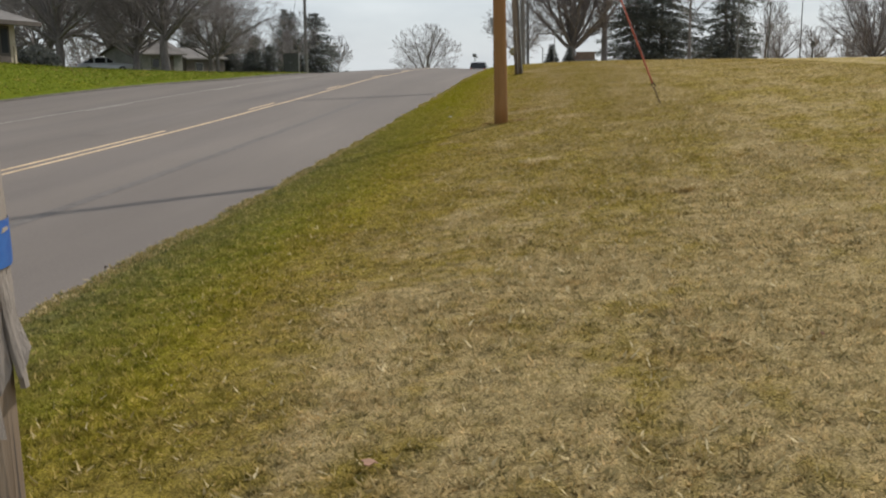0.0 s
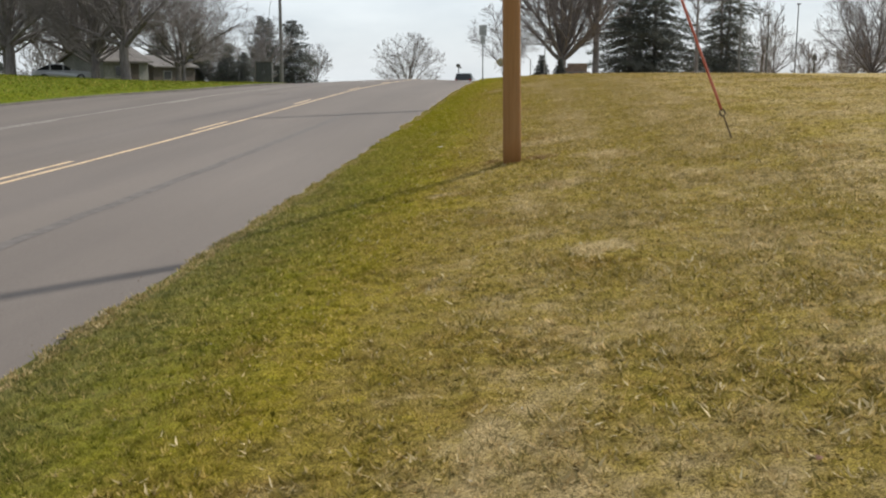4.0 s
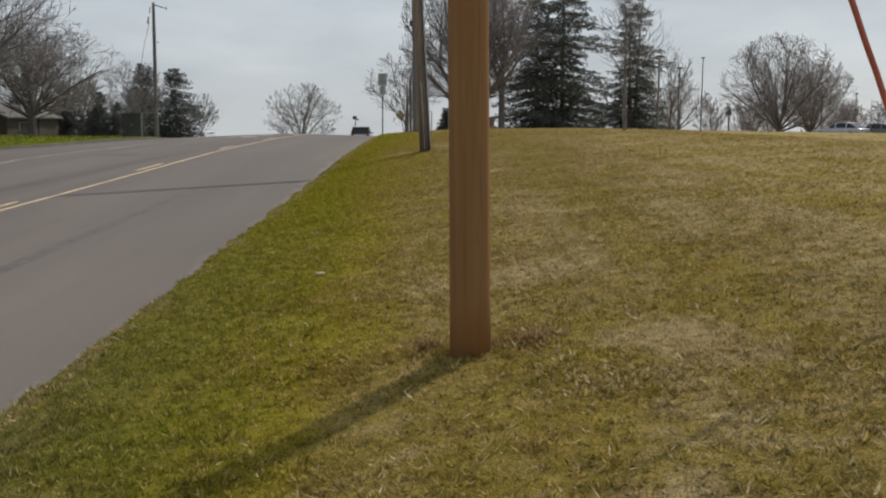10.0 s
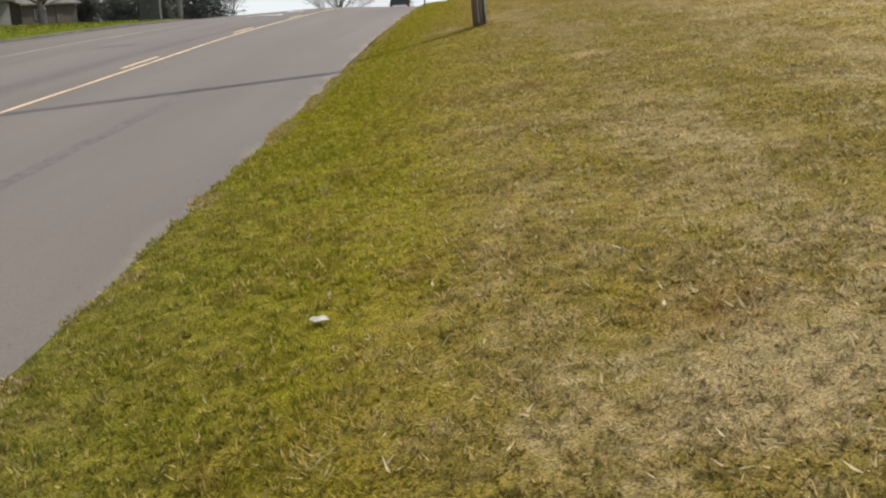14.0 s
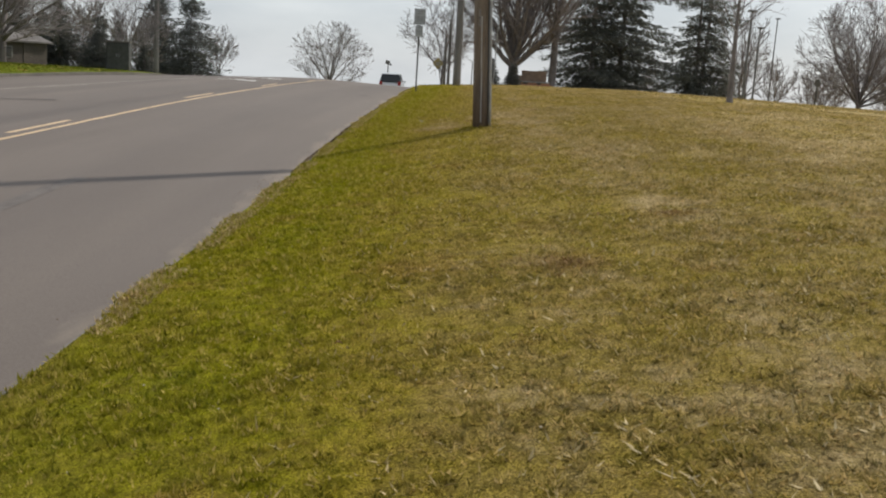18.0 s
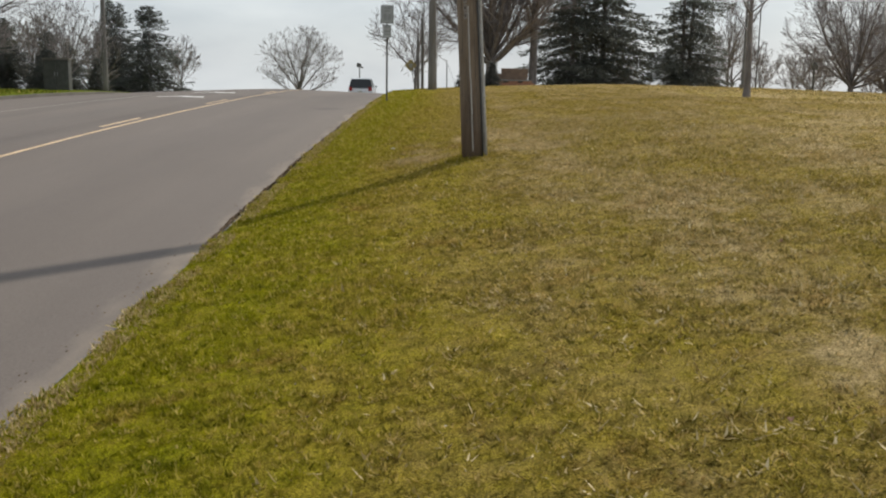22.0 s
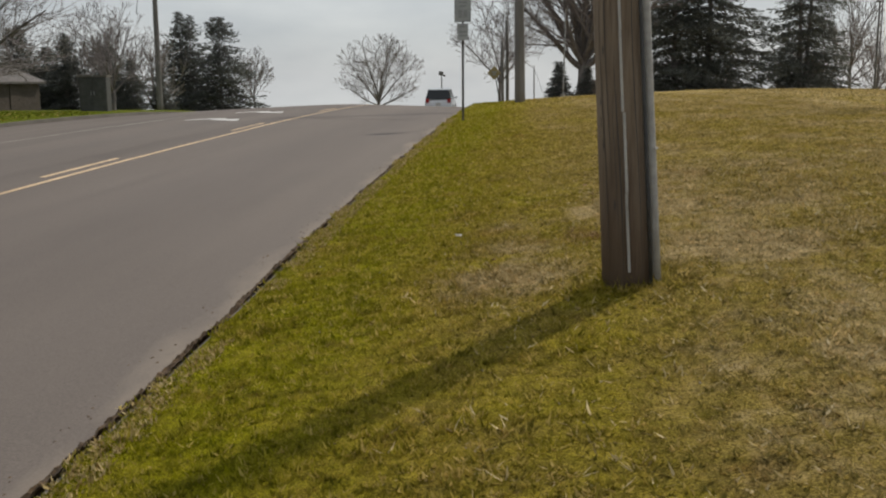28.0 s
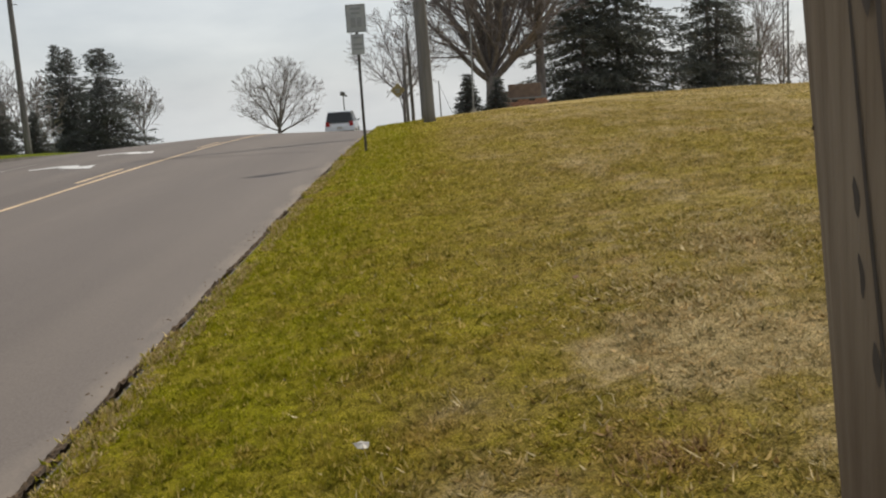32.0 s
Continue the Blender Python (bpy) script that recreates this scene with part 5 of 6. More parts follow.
# ---- vehicles ----
def vehicle(x, y, z, rz, paint, label, length=4.6, width=1.8, height=1.45, tall=False, group="parked cars"):
    """Body, cabin glass, roof, four wheels, lamps, bumpers and plates."""
    c = empty("car", (x, y, z), rz, label, "car", group)
    L, W_, H_ = length / 2, width / 2, height
    belt = H_ * (0.60 if tall else 0.64)
    low = [(-L, 0.32), (-L + 0.06, 0.26), (L - 0.1, 0.26), (L, 0.36), (L - 0.03, belt * 0.80), (L - 0.35, belt * 0.90), (L * 0.42, belt), (-L * 0.8, belt + 0.02), (-L + 0.04, belt * 0.93)]
    if tall:
        cab = [(L * 0.42, belt), (L * 0.16, H_ - 0.06), (-L * 0.15, H_), (-L * 0.85, H_ - 0.04), (-L * 0.97, belt)]
    else:
        cab = [(L * 0.40, belt), (L * 0.06, H_ - 0.05), (-L * 0.2, H_), (-L * 0.45, H_ - 0.06), (-L * 0.85, belt)]

    def body_of(points, w0, w1, z0, z1):
        v, f = profile_box(points, -1, 1)
        v = [(px, py * (w0 + (w1 - w0) * min(1, max(0, (pz - z0) / (z1 - z0)))), pz) for px, py, pz in v]
        return v, f

    part("body", body_of(low, W_, W_ * 0.96, 0.3, belt), paint, c, bevel=0.05, smooth=True)
    cabin = part("cabin", body_of(cab, W_ * 0.93, W_ * 0.74, belt, H_), CAR_GLASS, c, "dark tinted windows", bevel=0.03)
    roof = [(px, pz) for px, pz in cab[1:-1]]
    rp = [(a, b + 0.015) for a, b in roof] + [(a, b - 0.06) for a, b in roof[::-1]]
    part("roof", body_of(rp, W_ * 0.79, W_ * 0.76, H_ - 0.12, H_), paint, c, bevel=0.015, smooth=True)
    for px in ((L * 0.05, -L * 0.38) if not tall else (L * 0.02, -L * 0.45)):
        for s in (-1, 1):
            part("pillar", turned(box(-0.045, -0.012, 0, 0.045, 0.012, (H_ - belt) * 0.96), pose(px, s * W_ * 0.925, belt, s * 13.0, 0, 0)), paint, cabin)
    for px in (L * 0.62, -L * 0.58):
        for s in (-1, 1):
            w = empty("wheel", (0, 0, 0))
            w.parent = c
            w.location = (px, s * (W_ - 0.1), 0.33)
            t = part("tyre", tube([(0, -0.11, 0), (0, -0.09, 0), (0, 0.09, 0), (0, 0.11, 0)], [0.29, 0.33, 0.33, 0.29], 20), RUBBER, w)
            part("rim", tube([(0, s * 0.1, 0), (0, s * 0.118, 0)], [0.21, 0.18], 14), STEEL, w)
    for s in (-1, 1):
        part("headlight", box(L - 0.16, s * W_ * 0.62 - 0.17, belt * 0.68, L + 0.005, s * W_ * 0.62 + 0.17, belt * 0.82), LENS_CLEAR, c, bevel=0.02)
        zt = (belt * 0.78, belt * 1.05) if tall else (belt * 0.76, belt * 0.93)
        part("tail_light", box(-L - 0.01, s * W_ * 0.78 - 0.12, zt[0], -L + 0.12, s * W_ * 0.78 + 0.12, zt[1]), LENS_RED, c, bevel=0.02)
        part("mirror", box(L * 0.3, s * (W_ + 0.06) - 0.08, belt, L * 0.3 + 0.1, s * (W_ + 0.06) + 0.08, belt + 0.14), paint, c, bevel=0.02)
    part("front_bumper", box(L - 0.1, -W_ * 0.9, 0.25, L + 0.04, W_ * 0.9, 0.5), RUBBER, c, bevel=0.03)
    part("rear_bumper", box(-L - 0.04, -W_ * 0.9, 0.25, -L + 0.1, W_ * 0.9, 0.52), RUBBER, c, bevel=0.03)
    part("number_plate", box(-L - 0.05, -0.16, 0.62, -L - 0.005, 0.16, 0.76), PAPER, c)
    return c


WHITE_CAR, SILVER, GREYCAR = car_paint("white_car_paint", (0.75, 0.75, 0.75), 0.0), car_paint("silver_paint", (0.42, 0.43, 0.44), 0.6), car_paint("grey_paint", (0.13, 0.135, 0.14), 0.4)
for i, (x, p, lab) in enumerate(((35.1, SILVER, "silver sedan parked at the end of the row"), (38.3, GREYCAR, "grey sedan parked in the car park"), (41.5, SILVER, "silver sedan parked in the car park"), (44.6, SILVER, "silver sedan parked in the car park"), (47.6, GREYCAR, "grey sedan parked in the car park"), (50.8, WHITE_CAR, "white sedan parked in the car park"))):
    y = 101.6 + 0.3 * (i % 2)
    vehicle(x, y, gz(x, y) - 0.04, 127 + (i % 3), p, lab, 4.7)
for x, y, p, lab in ((31.2, 128, WHITE_CAR, "white sedan parked in the lower car park"), (39.4, 130, SILVER, "silver sedan parked in the lower car park"), (66.0, 124, WHITE_CAR, "white sedan parked far off in the car park")):
    vehicle(x, y, gz(x, y), 175, p, lab, 4.7)
vehicle(-7.75, 107.5, rz_(-7.75, 109.5), 90, WHITE_CAR, "white compact crossover driving away over the crest", 4.6, 1.85, 1.69, True, "traffic")
vehicle(-38.5, 83, gz(-38.5, 83), 20, SILVER, "silver car parked by the trees across the road", 4.6)

# ---- buildings across the road ----
hx, hy0, hy1 = -30.3, 8.0, 54.0
hz = 1.85
hall = empty("building", (hx, 0, hz), 0, "long low tan-sided building with a grey shingle roof", "building")
part("wall", box(-12, hy0, -0.5, -0.05, hy1, 2.45), SIDING, hall)
part("roof", ([(1.0, hy0 - 1, 2.3), (1.0, hy1 + 1.1, 2.3), (-6, hy1 - 2.5, 4.9), (-6, hy0 + 3, 4.9), (-13, hy0 - 1, 2.3), (-13, hy1 + 1.1, 2.3), (1.0, hy0 - 1, 2.12), (1.0, hy1 + 1.1, 2.12), (-13, hy0 - 1, 2.12), (-13, hy1 + 1.1, 2.12)], [(0, 1, 2, 3), (3, 2, 5, 4), (1, 5, 2), (0, 3, 4), (0, 6, 7, 1), (1, 7, 9, 5), (4, 8, 6, 0), (6, 8, 9, 7)]), SHINGLE, hall)
part("fascia", box(0.97, hy0 - 1, 2.06, 1.06, hy1 + 1.1, 2.28), SHADE_WALL, hall)
bme2 = mesh_of("board", *box(-0.05, -0.11, 0.0, 0.03, 0.11, 1.55), SIDING)
for k in range(96):
    y = hy0 + 0.25 + 0.48 * k
    if abs(y - 48.85) < 0.75 or abs(y - 52.8) < 0.75:
        continue
    b_ = new("board", bme2)
    b_.parent, b_.location = hall, (0.0, y, gz(hx, y) - hz - 0.55)
part("frieze", box(-0.06, hy0, 1.05, -0.02, hy1, 2.1), SIDING, hall)
for y in (48.85, 52.8):
    d_ = part("door", box(-0.07, y - 0.55, -0.5, 0.02, y + 0.55, 2.06), SHADE_WALL, hall, "dark recessed doorway")
    part("pane", box(0.0, y - 0.36, 0.55, 0.03, y + 0.36, 1.9), WINDOW, d_)
for k in range(4):
    part("letter_bar", box(-0.02, 41.9 + 0.66 * k, 1.42, 0.04, 42.3 + 0.66 * k, 2.04), RUST, hall, "dark red letter shape on the wall")
hb = empty("foundation_shrub", (-32.2, 59.5, gz(-32.2, 59.5)), 0, "low dark rounded shrub at the building's end", "shrub")
sv, sf = [], []
rnd = random.Random(77)
for k in range(1400):
    a, b_ = rnd.uniform(0, 6.283), math.acos(rnd.uniform(0.0, 1))
    r = rnd.uniform(0.75, 1.05)
    p = Vector((1.5 * math.sin(b_) * math.cos(a), 1.5 * math.sin(b_) * math.sin(a), 1.2 * math.cos(b_))) * r
    q = Vector((rnd.gauss(0, 1), rnd.gauss(0, 1), rnd.gauss(0, 1))).normalized() * 0.13
    w = q.cross(Vector((rnd.gauss(0, 1), rnd.gauss(0, 1), rnd.gauss(0, 1)))).normalized() * 0.08
    o = len(sv)
    sv += [p - q, p + w, p + q, p - w]
    sf += [(o, o + 1, o + 2, o + 3)]
part("foliage", (sv, sf), CEDAR, hb)
part("stem", tube([(0, 0, -0.1), (0, 0, 0.7)], [0.1, 0.05], 6), BARK, hb)


cab_z = gz(-22.9, 86.5)
cab = empty("utility_cabinet", (-22.9, 86.5, cab_z), 8, "dull dark green metal cabinet on the verge", "cabinet")
part("body", box(-0.66, -0.4, -0.1, 0.66, 0.4, 1.62), CABINET, cab, bevel=0.03)
part("lid", box(-0.71, -0.45, 1.62, 0.71, 0.45, 1.7), KERB_OLD, cab, "paler flat lid", bevel=0.015)
for k in (-1, 1):
    leaf = part("door", box(k * 0.325 - 0.3, -0.42, 0.05, k * 0.325 + 0.3, -0.395, 1.55), CABINET, cab, bevel=0.006)
    part("handle", box(k * 0.07 - 0.015, -0.45, 0.75, k * 0.07 + 0.015, -0.42, 0.95), STEEL, leaf)


def small_house(x, y, rz, w, d, h, roof_h, wall, label):
    z = gz(x, y) - 0.3
    e = empty("house", (x, y, z), rz, label, "house", "houses across the road")
    part("wall", (box(-w / 2, -d / 2, 0, w / 2, d / 2, h)[0] + [(-w / 2, 0, h + roof_h), (w / 2, 0, h + roof_h)], box(0, 0, 0, 1, 1, 1)[1] + [(4, 8, 6), (5, 7, 9)]), wall, e)
    o = 0.35
    for s in (-1, 1):
        ps = [(-w / 2 - o, s * (d / 2 + o), h - o * roof_h / (d / 2)), (w / 2 + o, s * (d / 2 + o), h - o * roof_h / (d / 2)), (w / 2 + o, 0, h + roof_h + 0.02), (-w / 2 - o, 0, h + roof_h + 0.02)]
        up = [(a, b, c + 0.14) for a, b, c in ps]
        part("roof", (ps + up, [(0, 1, 2, 3), (7, 6, 5, 4), (0, 4, 5, 1), (1, 5, 6, 2), (3, 2, 6, 7), (0, 3, 7, 4)]), SHINGLE, e)
    win = part("window", box(-w * 0.28, -d / 2 - 0.05, h * 0.4, -w * 0.08, -d / 2 + 0.02, h * 0.8), WALL_GREY, e)
    part("pane", box(-w * 0.26, -d / 2 - 0.07, h * 0.43, -w * 0.10, -d / 2 - 0.04, h * 0.77), WINDOW, win)
    door = part("door", box(w * 0.1, -d / 2 - 0.05, 0, w * 0.1 + 0.95, -d / 2 + 0.02, 2.05), SHADE_WALL, e)
    part("handle", tube([(w * 0.1 + 0.8, -d / 2 - 0.1, 1.0), (w * 0.1 + 0.8, -d / 2 - 0.04, 1.0)], 0.03, 6), STEEL, door)
    return e


small_house(-38.8, 92, 70, 5.5, 4.6, 2.3, 1.2, WALL_GREY, "small grey gabled outbuilding among the trees")
small_house(-39.6, 104, 75, 7.0, 6.0, 2.2, 1.0, SHADE_WALL, "grey house partly hidden by dark evergreens")

# the broken old post beside the start
px, py = -1.345, 2.0
old = empty("old_post", (px, py, gz(px, py)), 0, "splintered old wooden post with a blue tape band", "post")
round_pole(old, 2.3, 0.136, 0.124, WOOD_OLD, (0.0, 0), 16, 8)
part("tape_band", tube([(0, 0, 1.325), (0, 0, 1.345), (0, 0, 1.405), (0, 0, 1.43)], [0.148, 0.149, 0.148, 0.147], 20, False), TAPE, old, "blue tape band", True)


def flap(a0, a1, z0, z1, flare, slant):
    """A slab of loose grey outer wood that stands off the post at its lower end."""
    v, f = [], []
    rows, cols = 8, 4
    for inner in (0, 1):
        for i in range(rows + 1):
            u = i / rows
            for j in range(cols + 1):
                a = radians(a0 + (a1 - a0) * j / cols)
                r = 0.141 + flare * (1 - u) ** 2 - 0.012 * inner + 0.004 * noise.noise(Vector((a * 9, u * 5, a0)))
                z = z0 + (z1 - z0) * u + (slant * j / cols + 0.012 * noise.noise(Vector((j * 2.1, a0, 4)))) * (1 - u)
                v.append((math.cos(a) * r, math.sin(a) * r, z))
    w, off = cols + 1, (rows + 1) * (cols + 1)
    for i in range(rows):
        for j in range(cols):
            q = (i * w + j, i * w + j + 1, (i + 1) * w + j + 1, (i + 1) * w + j)
            f += [q, tuple(k + off for k in q[::-1])]
        for j in (0, cols):
            f.append((i * w + j, (i + 1) * w + j, (i + 1) * w + j + off, i * w + j + off))
    for i in (0, rows):
        for j in range(cols):
            f.append((i * w + j, i * w + j + 1, i * w + j + 1 + off, i * w + j + off))
    return part("loose_slab", (v, f), WOOD_SPLIT, old, "pale split wood slab")


for a0, a1, z0, z1, fl, sl in ((-112, -78, 1.05, 1.36, 0.006, 0.02), (-76, -46, 1.03, 1.36, 0.012, -0.02), (-43, -24, 1.0, 1.36, 0.036, -0.05), (-22, -9, 1.05, 1.36, 0.022, 0.05), (-7, 8, 1.08, 1.36, 0.042, 0.06), (9, 40, 1.04, 1.36, 0.018, -0.015), (44, 80, 1.08, 1.36, 0.01, 0.02), (-100, -60, 1.40, 1.62, 0.0, 0.01), (-56, -20, 1.40, 1.70, 0.004, 0.02), (-15, 25, 1.40, 1.56, 0.006, 0.01)):
    flap(a0, a1, z0, z1, fl, sl)
for a, z0, z1 in ((-60, 0.1, 1.05), (-30, 0.2, 1.06), (-5, 0.0, 1.0), (-84, 0.0, 1.04), (-40, 1.45, 2.2), (-10, 1.5, 2.1)):
    check(old, z0, z1, radians(a), 0.1385, SHADE_WALL, 0.006)


# ---- litter and tufts ----
def scrap(name, x, y, size, mat, label, category, seed):
    rnd = random.Random(seed)
    n = 9
    z = gz(x, y) + 0.035
    ring_ = [(math.cos(2 * math.pi * k / n) * size * rnd.uniform(0.5, 1.1), math.sin(2 * math.pi * k / n) * size * rnd.uniform(0.5, 1.1), rnd.uniform(-0.004, 0.02)) for k in range(n)]
    v = ring_ + [(0, 0, 0.012)] + [(a, b, c - 0.003) for a, b, c in ring_] + [(0, 0, 0.009)]
    f = [(k, (k + 1) % n, n) for k in range(n)] + [((k + 1) % n + n + 1, k + n + 1, 2 * n + 1) for k in range(n)] + [(k, k + n + 1, (k + 1) % n + n + 1, (k + 1) % n) for k in range(n)]
    ob = part(name, (v, f), mat)
    ob.location = (x, y, z)
    return tagged(ob, label, category)


scrap("paper_scrap", -2.81, 48.84, 0.05, PAPER, "pale scrap of paper lying on the grass", "litter", 1)
scrap("paper_scrap", -2.60, 25.66, 0.055, PAPER, "pale scrap of paper lying on the green grass", "litter", 2)
scrap("dead_leaf", -0.73, 3.77, 0.045, LEAF, "curled brown dead leaf lying on the grass", "leaf", 3)
scrap("dead_leaf", -2.05, 22.55, 0.035, LEAF, "curled brown dead leaf lying on the grass", "leaf", 4)

for k, (x, y, s) in enumerate(((-4.40, 9.45, 0.035), (-4.47, 9.3, 0.025), (-4.36, 12.9, 0.03), (-4.42, 13.1, 0.025))):
    scrap("dead_leaf", x, y, s, RUST, "dark wet leaves caught at the kerb", "leaf", 120 + k)["group"] = "dead leaves at the kerb"
rnd = random.Random(31)
for k in range(34):
    x, y = rnd.uniform(-3.2, 3.5), 4.0 + 1.42 * k + rnd.uniform(-0.6, 0.6)
    if abs(x - P1X) > 0.4:
        scrap("dead_leaf", x, y, rnd.uniform(0.012, 0.026), LEAF, "small curled brown dead leaf in the grass", "leaf", 50 + k)["group"] = "dead leaves in the grass"


# ---- grass ----
_table = np.random.default_rng(99).uniform(0, 1, (256, 256))


def patchy(x, y, size):
    """Smooth random patches of the given size, 0 to 1."""
    u, w = x / size + 37.3, y / size + 11.7
    i, j = np.floor(u).astype(int), np.floor(w).astype(int)
    a, b = u - i, w - j
    a, b = a * a * (3 - 2 * a), b * b * (3 - 2 * b)
    t = _table
    return (t[i % 256, j % 256] * (1 - a) + t[(i + 1) % 256, j % 256] * a) * (1 - b) + (t[i % 256, (j + 1) % 256] * (1 - a) + t[(i + 1) % 256, (j + 1) % 256] * a) * b


def clumps(name, x0, x1, y0, y1, per_m2, each, length, width, seed, label, centre=None, mat=None, flat=0.95, fade=None, kerbside=True, taper=None):
    """Clumps of blades that share a root; centre: (x, y, spread) of a tuft in place of an even spread."""
    g = np.random.default_rng(seed)
    n = int((x1 - x0) * (y1 - y0) * per_m2)
    if centre:
        r, a = np.abs(g.normal(0, centre[2], n)), g.uniform(0, 2 * np.pi, n)
        x, y = centre[0] + r * np.cos(a), centre[1] + r * np.sin(a)
    else:
        x, y = g.uniform(x0, x1, n), g.uniform(y0, y1, n)
        rag = EDGE - 0.20 + 0.16 * patchy(x * 0, y, 0.8) + 0.08 * patchy(x * 0, y + 50, 0.17) + g.normal(0, 0.02, n)
        keep = (g.uniform(0, 1, n) < 0.2 + 0.95 * patchy(x, y, 0.11) + 0.25 * patchy(x, y, 0.5)) & (x > rag) if x1 > EDGE - 1 else x < left_x(y) - 0.15 - 0.2 * patchy(x, y, 0.4)
        if fade:
            keep &= g.uniform(0, 1, n) < np.clip((x - fade[0]) / (fade[1] - fade[0]), 0, 1)
        if taper:
            keep &= g.uniform(0, 1, n) < np.clip((y - taper[0]) / (taper[1] - taper[0]), 0, 1)
        if mat and kerbside:
            keep &= patchy(x * 0 + 3, y + 9, 1.2) + 0.5 * patchy(x * 0 + 3, y, 0.3) > np.where(y < 22, 0.36, np.where(y > 38, 0.5, 0.68))
        x, y = x[keep], y[keep]
    n = len(x)
    z = land_z(x, y) - 0.012
    high = 0.45 + 0.5 * patchy(x, y + 30, 0.11) + 0.5 * patchy(x, y + 60, 0.45) + 0.12 * patchy(x, y, 1.7) + 0.1 + g.uniform(-0.15, 0.25, n)
    v = np.empty((n, 1 + 2 * each, 3))
    v[:, 0] = np.stack([x, y, z], -1)
    for k in range(each):
        a, ln = g.uniform(0, 2 * np.pi, n), g.uniform(0.5, 1.2, n) * length * high
        lean = np.clip(np.abs(g.normal(flat - 0.3 * (x < -2.7 + 0.6 * patchy(x, y, 0.7)), 0.35, n)), 0.1, 1.45)
        dx, dy, dz = np.cos(a) * np.sin(lean), np.sin(a) * np.sin(lean), np.cos(lean) * 0.85 + 0.12
        w = width * g.uniform(0.6, 1.3, n)
        ox, oy = g.normal(0, 0.012, n), g.normal(0, 0.012, n)
        m = 0.35
        v[:, 1 + 2 * k] = np.stack([x + ox + dx * ln * m - np.sin(a) * w, y + oy + dy * ln * m + np.cos(a) * w, z + dz * ln * m], -1)
        v[:, 2 + 2 * k] = np.stack([x + ox + dx * ln, y + oy + dy * ln, z + dz * ln * g.uniform(0.6, 1.0, n)], -1)
    base = (np.arange(n) * (1 + 2 * each))[:, None]
    tri = np.stack([np.stack([base[:, 0], base[:, 0] + 1 + 2 * k, base[:, 0] + 2 + 2 * k], -1) for k in range(each)], 1).reshape(-1)
    me = bpy.data.meshes.new(name)
    me.vertices.add(n * (1 + 2 * each))
    me.vertices.foreach_set("co", v.ravel().astype(np.float32))
    me.loops.add(3 * n * each)
    me.loops.foreach_set("vertex_index", tri.astype(np.int32))
    me.polygons.add(n * each)
    me.polygons.foreach_set("loop_start", np.arange(0, 3 * n * each, 3, dtype=np.int32))
    me.materials.append(mat or BLADE)
    me.update(calc_edges=True)
    ob = new(name, me)
    return tagged(ob, label, "grass", kind="stuff")


clumps("grass", EDGE - 0.22, 4.2, 3.0, 60, 1080, 5, 0.052, 0.0029, 1, "short mown grass, part green and part straw-coloured", fade=(4.2, 1.4), taper=(60, 50))
clumps("grass", 1.3, 9.0, 4.0, 62, 260, 5, 0.056, 0.0066, 2, "short straw-coloured grass up the hill", fade=(1.4, 4.2), taper=(62, 56))
clumps("grass", EDGE - 0.22, 6.0, 50, 72, 260, 5, 0.056, 0.0072, 5, "short grass past the old pole", taper=(50, 57))
clumps("dry_grass", -3.6, 3.2, 3.2, 53, 230, 3, 0.07, 0.0019, 9, "pale dry blades lying through the short grass", mat=STRAW_BLADE, flat=1.15, fade=(-3.2, 0.2), kerbside=False)
clumps("grass", EDGE - 0.22, 8.0, 56, 86, 85, 5, 0.064, 0.016, 3, "short grass towards the crest")
clumps("grass", 8.0, 26.0, 58, 112, 24, 5, 0.075, 0.026, 6, "short straw-coloured grass along the brow of the hill")
clumps("grass", -34.0, -21.0, 20, 84, 20, 5, 0.085, 0.03, 7, "mown green grass of the lawn across the road")
clumps("dry_grass", EDGE - 0.3, EDGE + 0.14, 3.0, 70, 1500, 5, 0.05, 0.0026, 4, "dry straw-coloured blades hanging over the kerb", mat=DRY)
for k, (x, y, s, n_, ln) in enumerate(((P1X, P1Y, 0.24, 260, 0.10), (P2X, P2Y, 0.26, 300, 0.11), (P1X + 0.5, P1Y + 0.2, 0.16, 160, 0.10), (-1.0, 50.6, 0.5, 300, 0.08), (-2.3, 47.2, 0.45, 420, 0.07), (-0.2, 51.6, 0.5, 260, 0.08), (-1.7, 48.6, 0.4, 260, 0.06), (-0.9, 47.6, 0.35, 200, 0.06), (-0.3, 20.4, 0.4, 260, 0.06), (-0.6, 15.2, 0.25, 140, 0.05), (0.9, 12.3, 0.3, 170, 0.05), (-1.4, 17.0, 0.3, 140, 0.05), (0.2, 33.5, 0.4, 200, 0.055), (-1.6, 38.2, 0.35, 160, 0.055), (0.6, 43.0, 0.4, 200, 0.055), (1.6, 52.0, 0.6, 280, 0.06), (1.39, 10.2, 0.08, 60, 0.11), (-1.35, 2.0, 0.25, 120, 0.10))):
    clumps("grass_tuft", 0, 1, 0, 1, n_ * (3 if k > 2 and k != 6 and k != 7 else 1), 5, ln * 0.8, 0.0028, 20 + k, "longer dry tuft of uncut grass", (x, y, s), DRY if k not in (0, 1, 6, 7) else BLADE, 1.3 if k > 2 else 0.9)
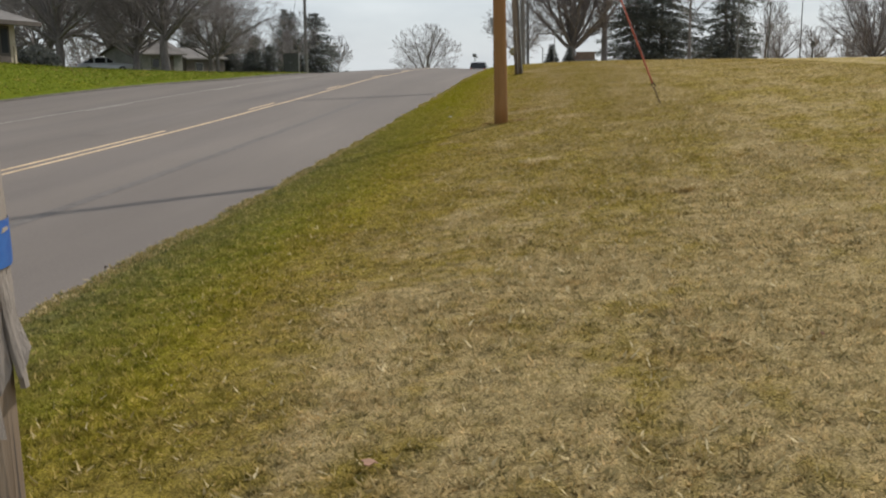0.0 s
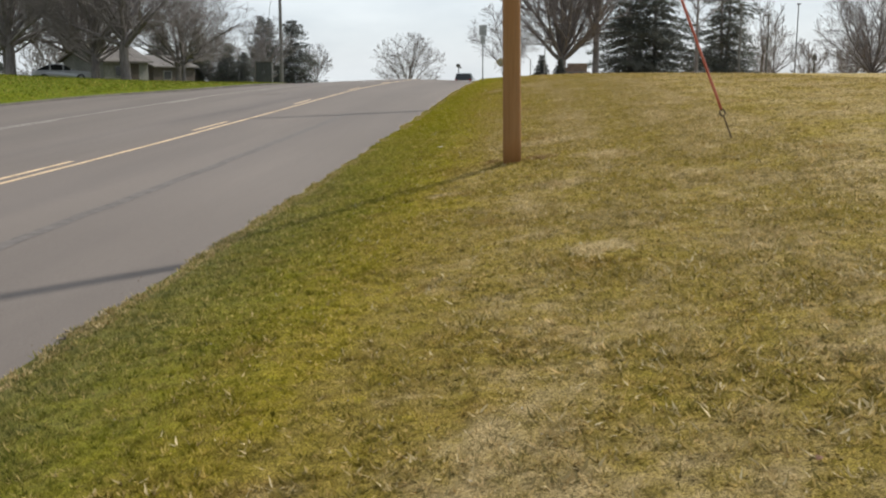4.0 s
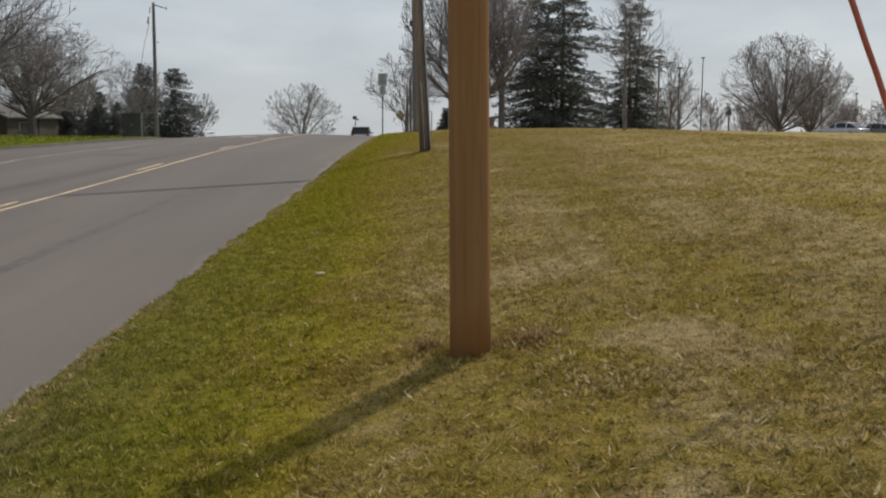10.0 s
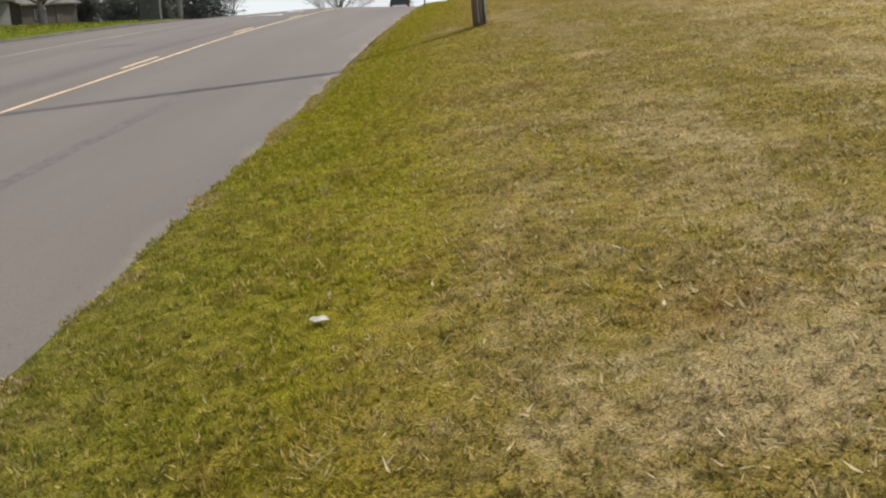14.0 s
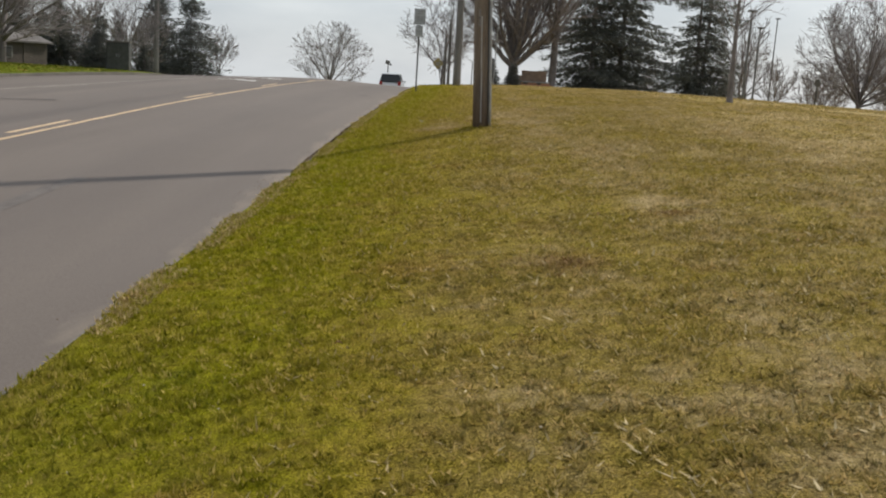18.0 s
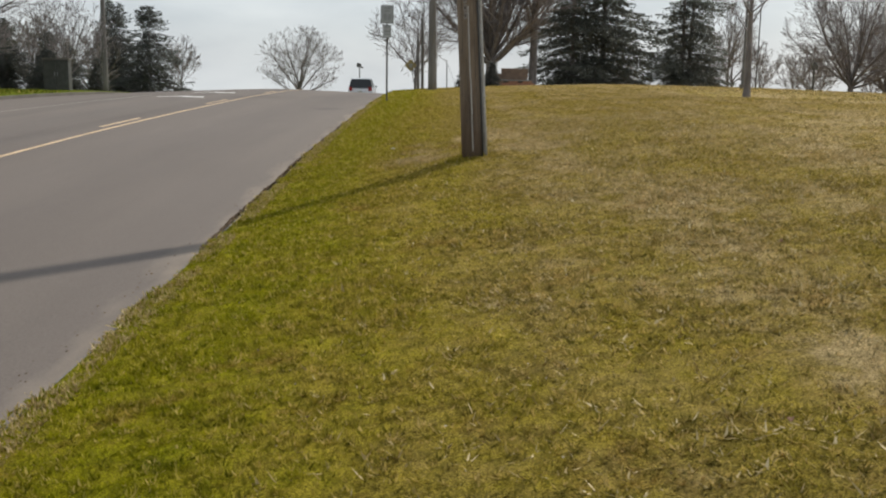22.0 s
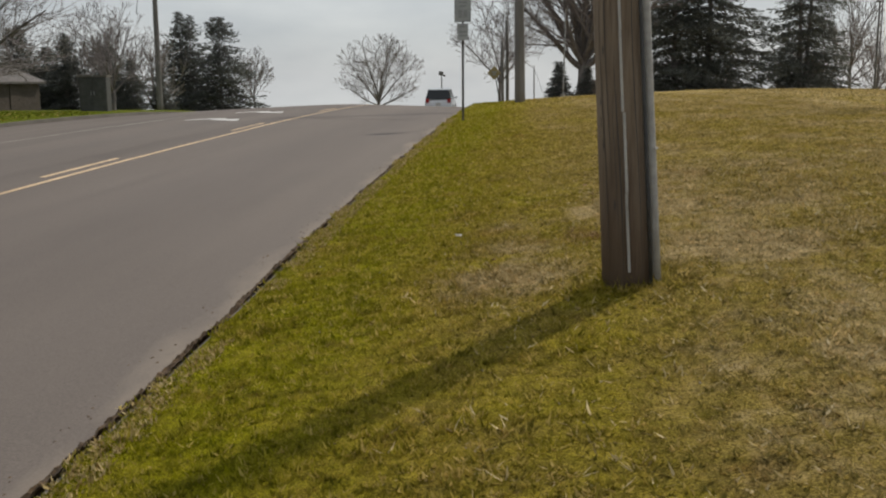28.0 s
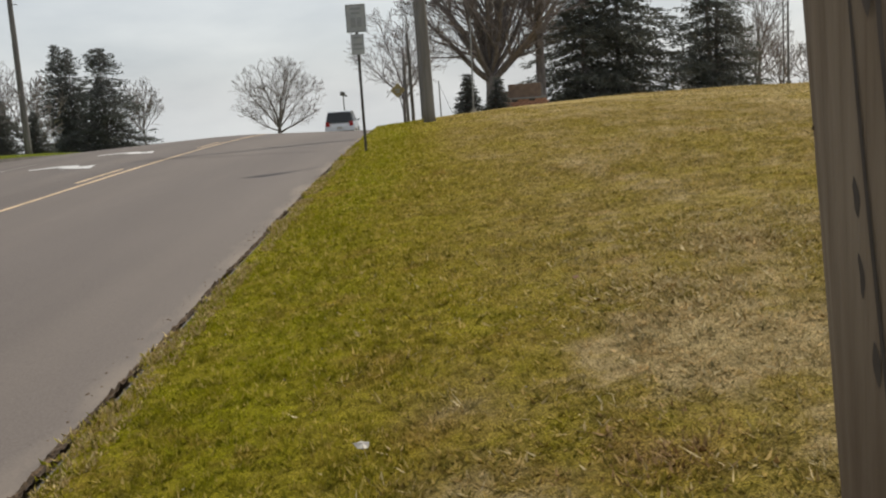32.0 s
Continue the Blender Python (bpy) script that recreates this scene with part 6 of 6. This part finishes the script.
for k, (x, y, size_, n_) in enumerate(((P1X + 0.4, P1Y + 0.12, 0.16, 380), (P1X - 0.3, P1Y + 0.3, 0.12, 160), (-1.0, 33.9, 0.3, 220), (-1.6, 48.2, 0.28, 200), (0.2, 35.8, 0.22, 160))):
    clumps("grass_tuft", 0, 1, 0, 1, n_, 5, 0.075 if k < 2 else 0.05, 0.0022, 70 + k, "rust-brown dead tuft of grass", (x, y, size_), RUSTY, 1.0)

# bits of leaf and chaff strewn over the lawn
rnd = random.Random(404)
fv, ff = [], []
for k in range(380):
    y = rnd.uniform(4.0, 53.0)
    x = EDGE + 0.1 + abs(rnd.gauss(0, 2.6))
    r, a = rnd.uniform(0.004, 0.009), rnd.uniform(0, 6.28)
    z, o = gz(x, y) + rnd.uniform(0.026, 0.042), len(fv)
    for j in range(5):
        b_ = a + 1.2566 * j
        fv.append((x + math.cos(b_) * r * rnd.uniform(0.6, 1.5), y + math.sin(b_) * r * rnd.uniform(0.5, 1.0), z + rnd.uniform(-0.004, 0.008)))
    fv.append((x, y, z - 0.006))
    ff += [(o + j, o + (j + 1) % 5, o + 5) for j in range(5)]
chaff = part("leaf_litter", (fv, ff), CHAFF)
tagged(chaff, "pale and brown bits of dead leaf strewn over the lawn", "leaf litter", kind="stuff")

# a dry forked twig that stands out of the grass
tx, ty = (-3.06, 29.03)
tw = empty("dry_twig", (tx, ty, gz(tx, ty)), 0, "pale dry forked twig lying in the grass", "twig")
part("stem", tube([(0.0, 0.0, 0.0), (0.01, -0.01, 0.05), (0.035, -0.02, 0.10), (0.04, -0.02, 0.15)], [0.005, 0.004, 0.003, 0.002], 6), PAPER, tw, smooth=True)
part("branch", tube([(0.01, -0.01, 0.045), (-0.03, 0.0, 0.075), (-0.05, 0.01, 0.085)], [0.0035, 0.0025, 0.0015], 6), PAPER, tw, smooth=True)
part("branch", tube([(0.03, -0.018, 0.09), (0.06, -0.03, 0.11)], [0.0025, 0.0015], 6), PAPER, tw, smooth=True)
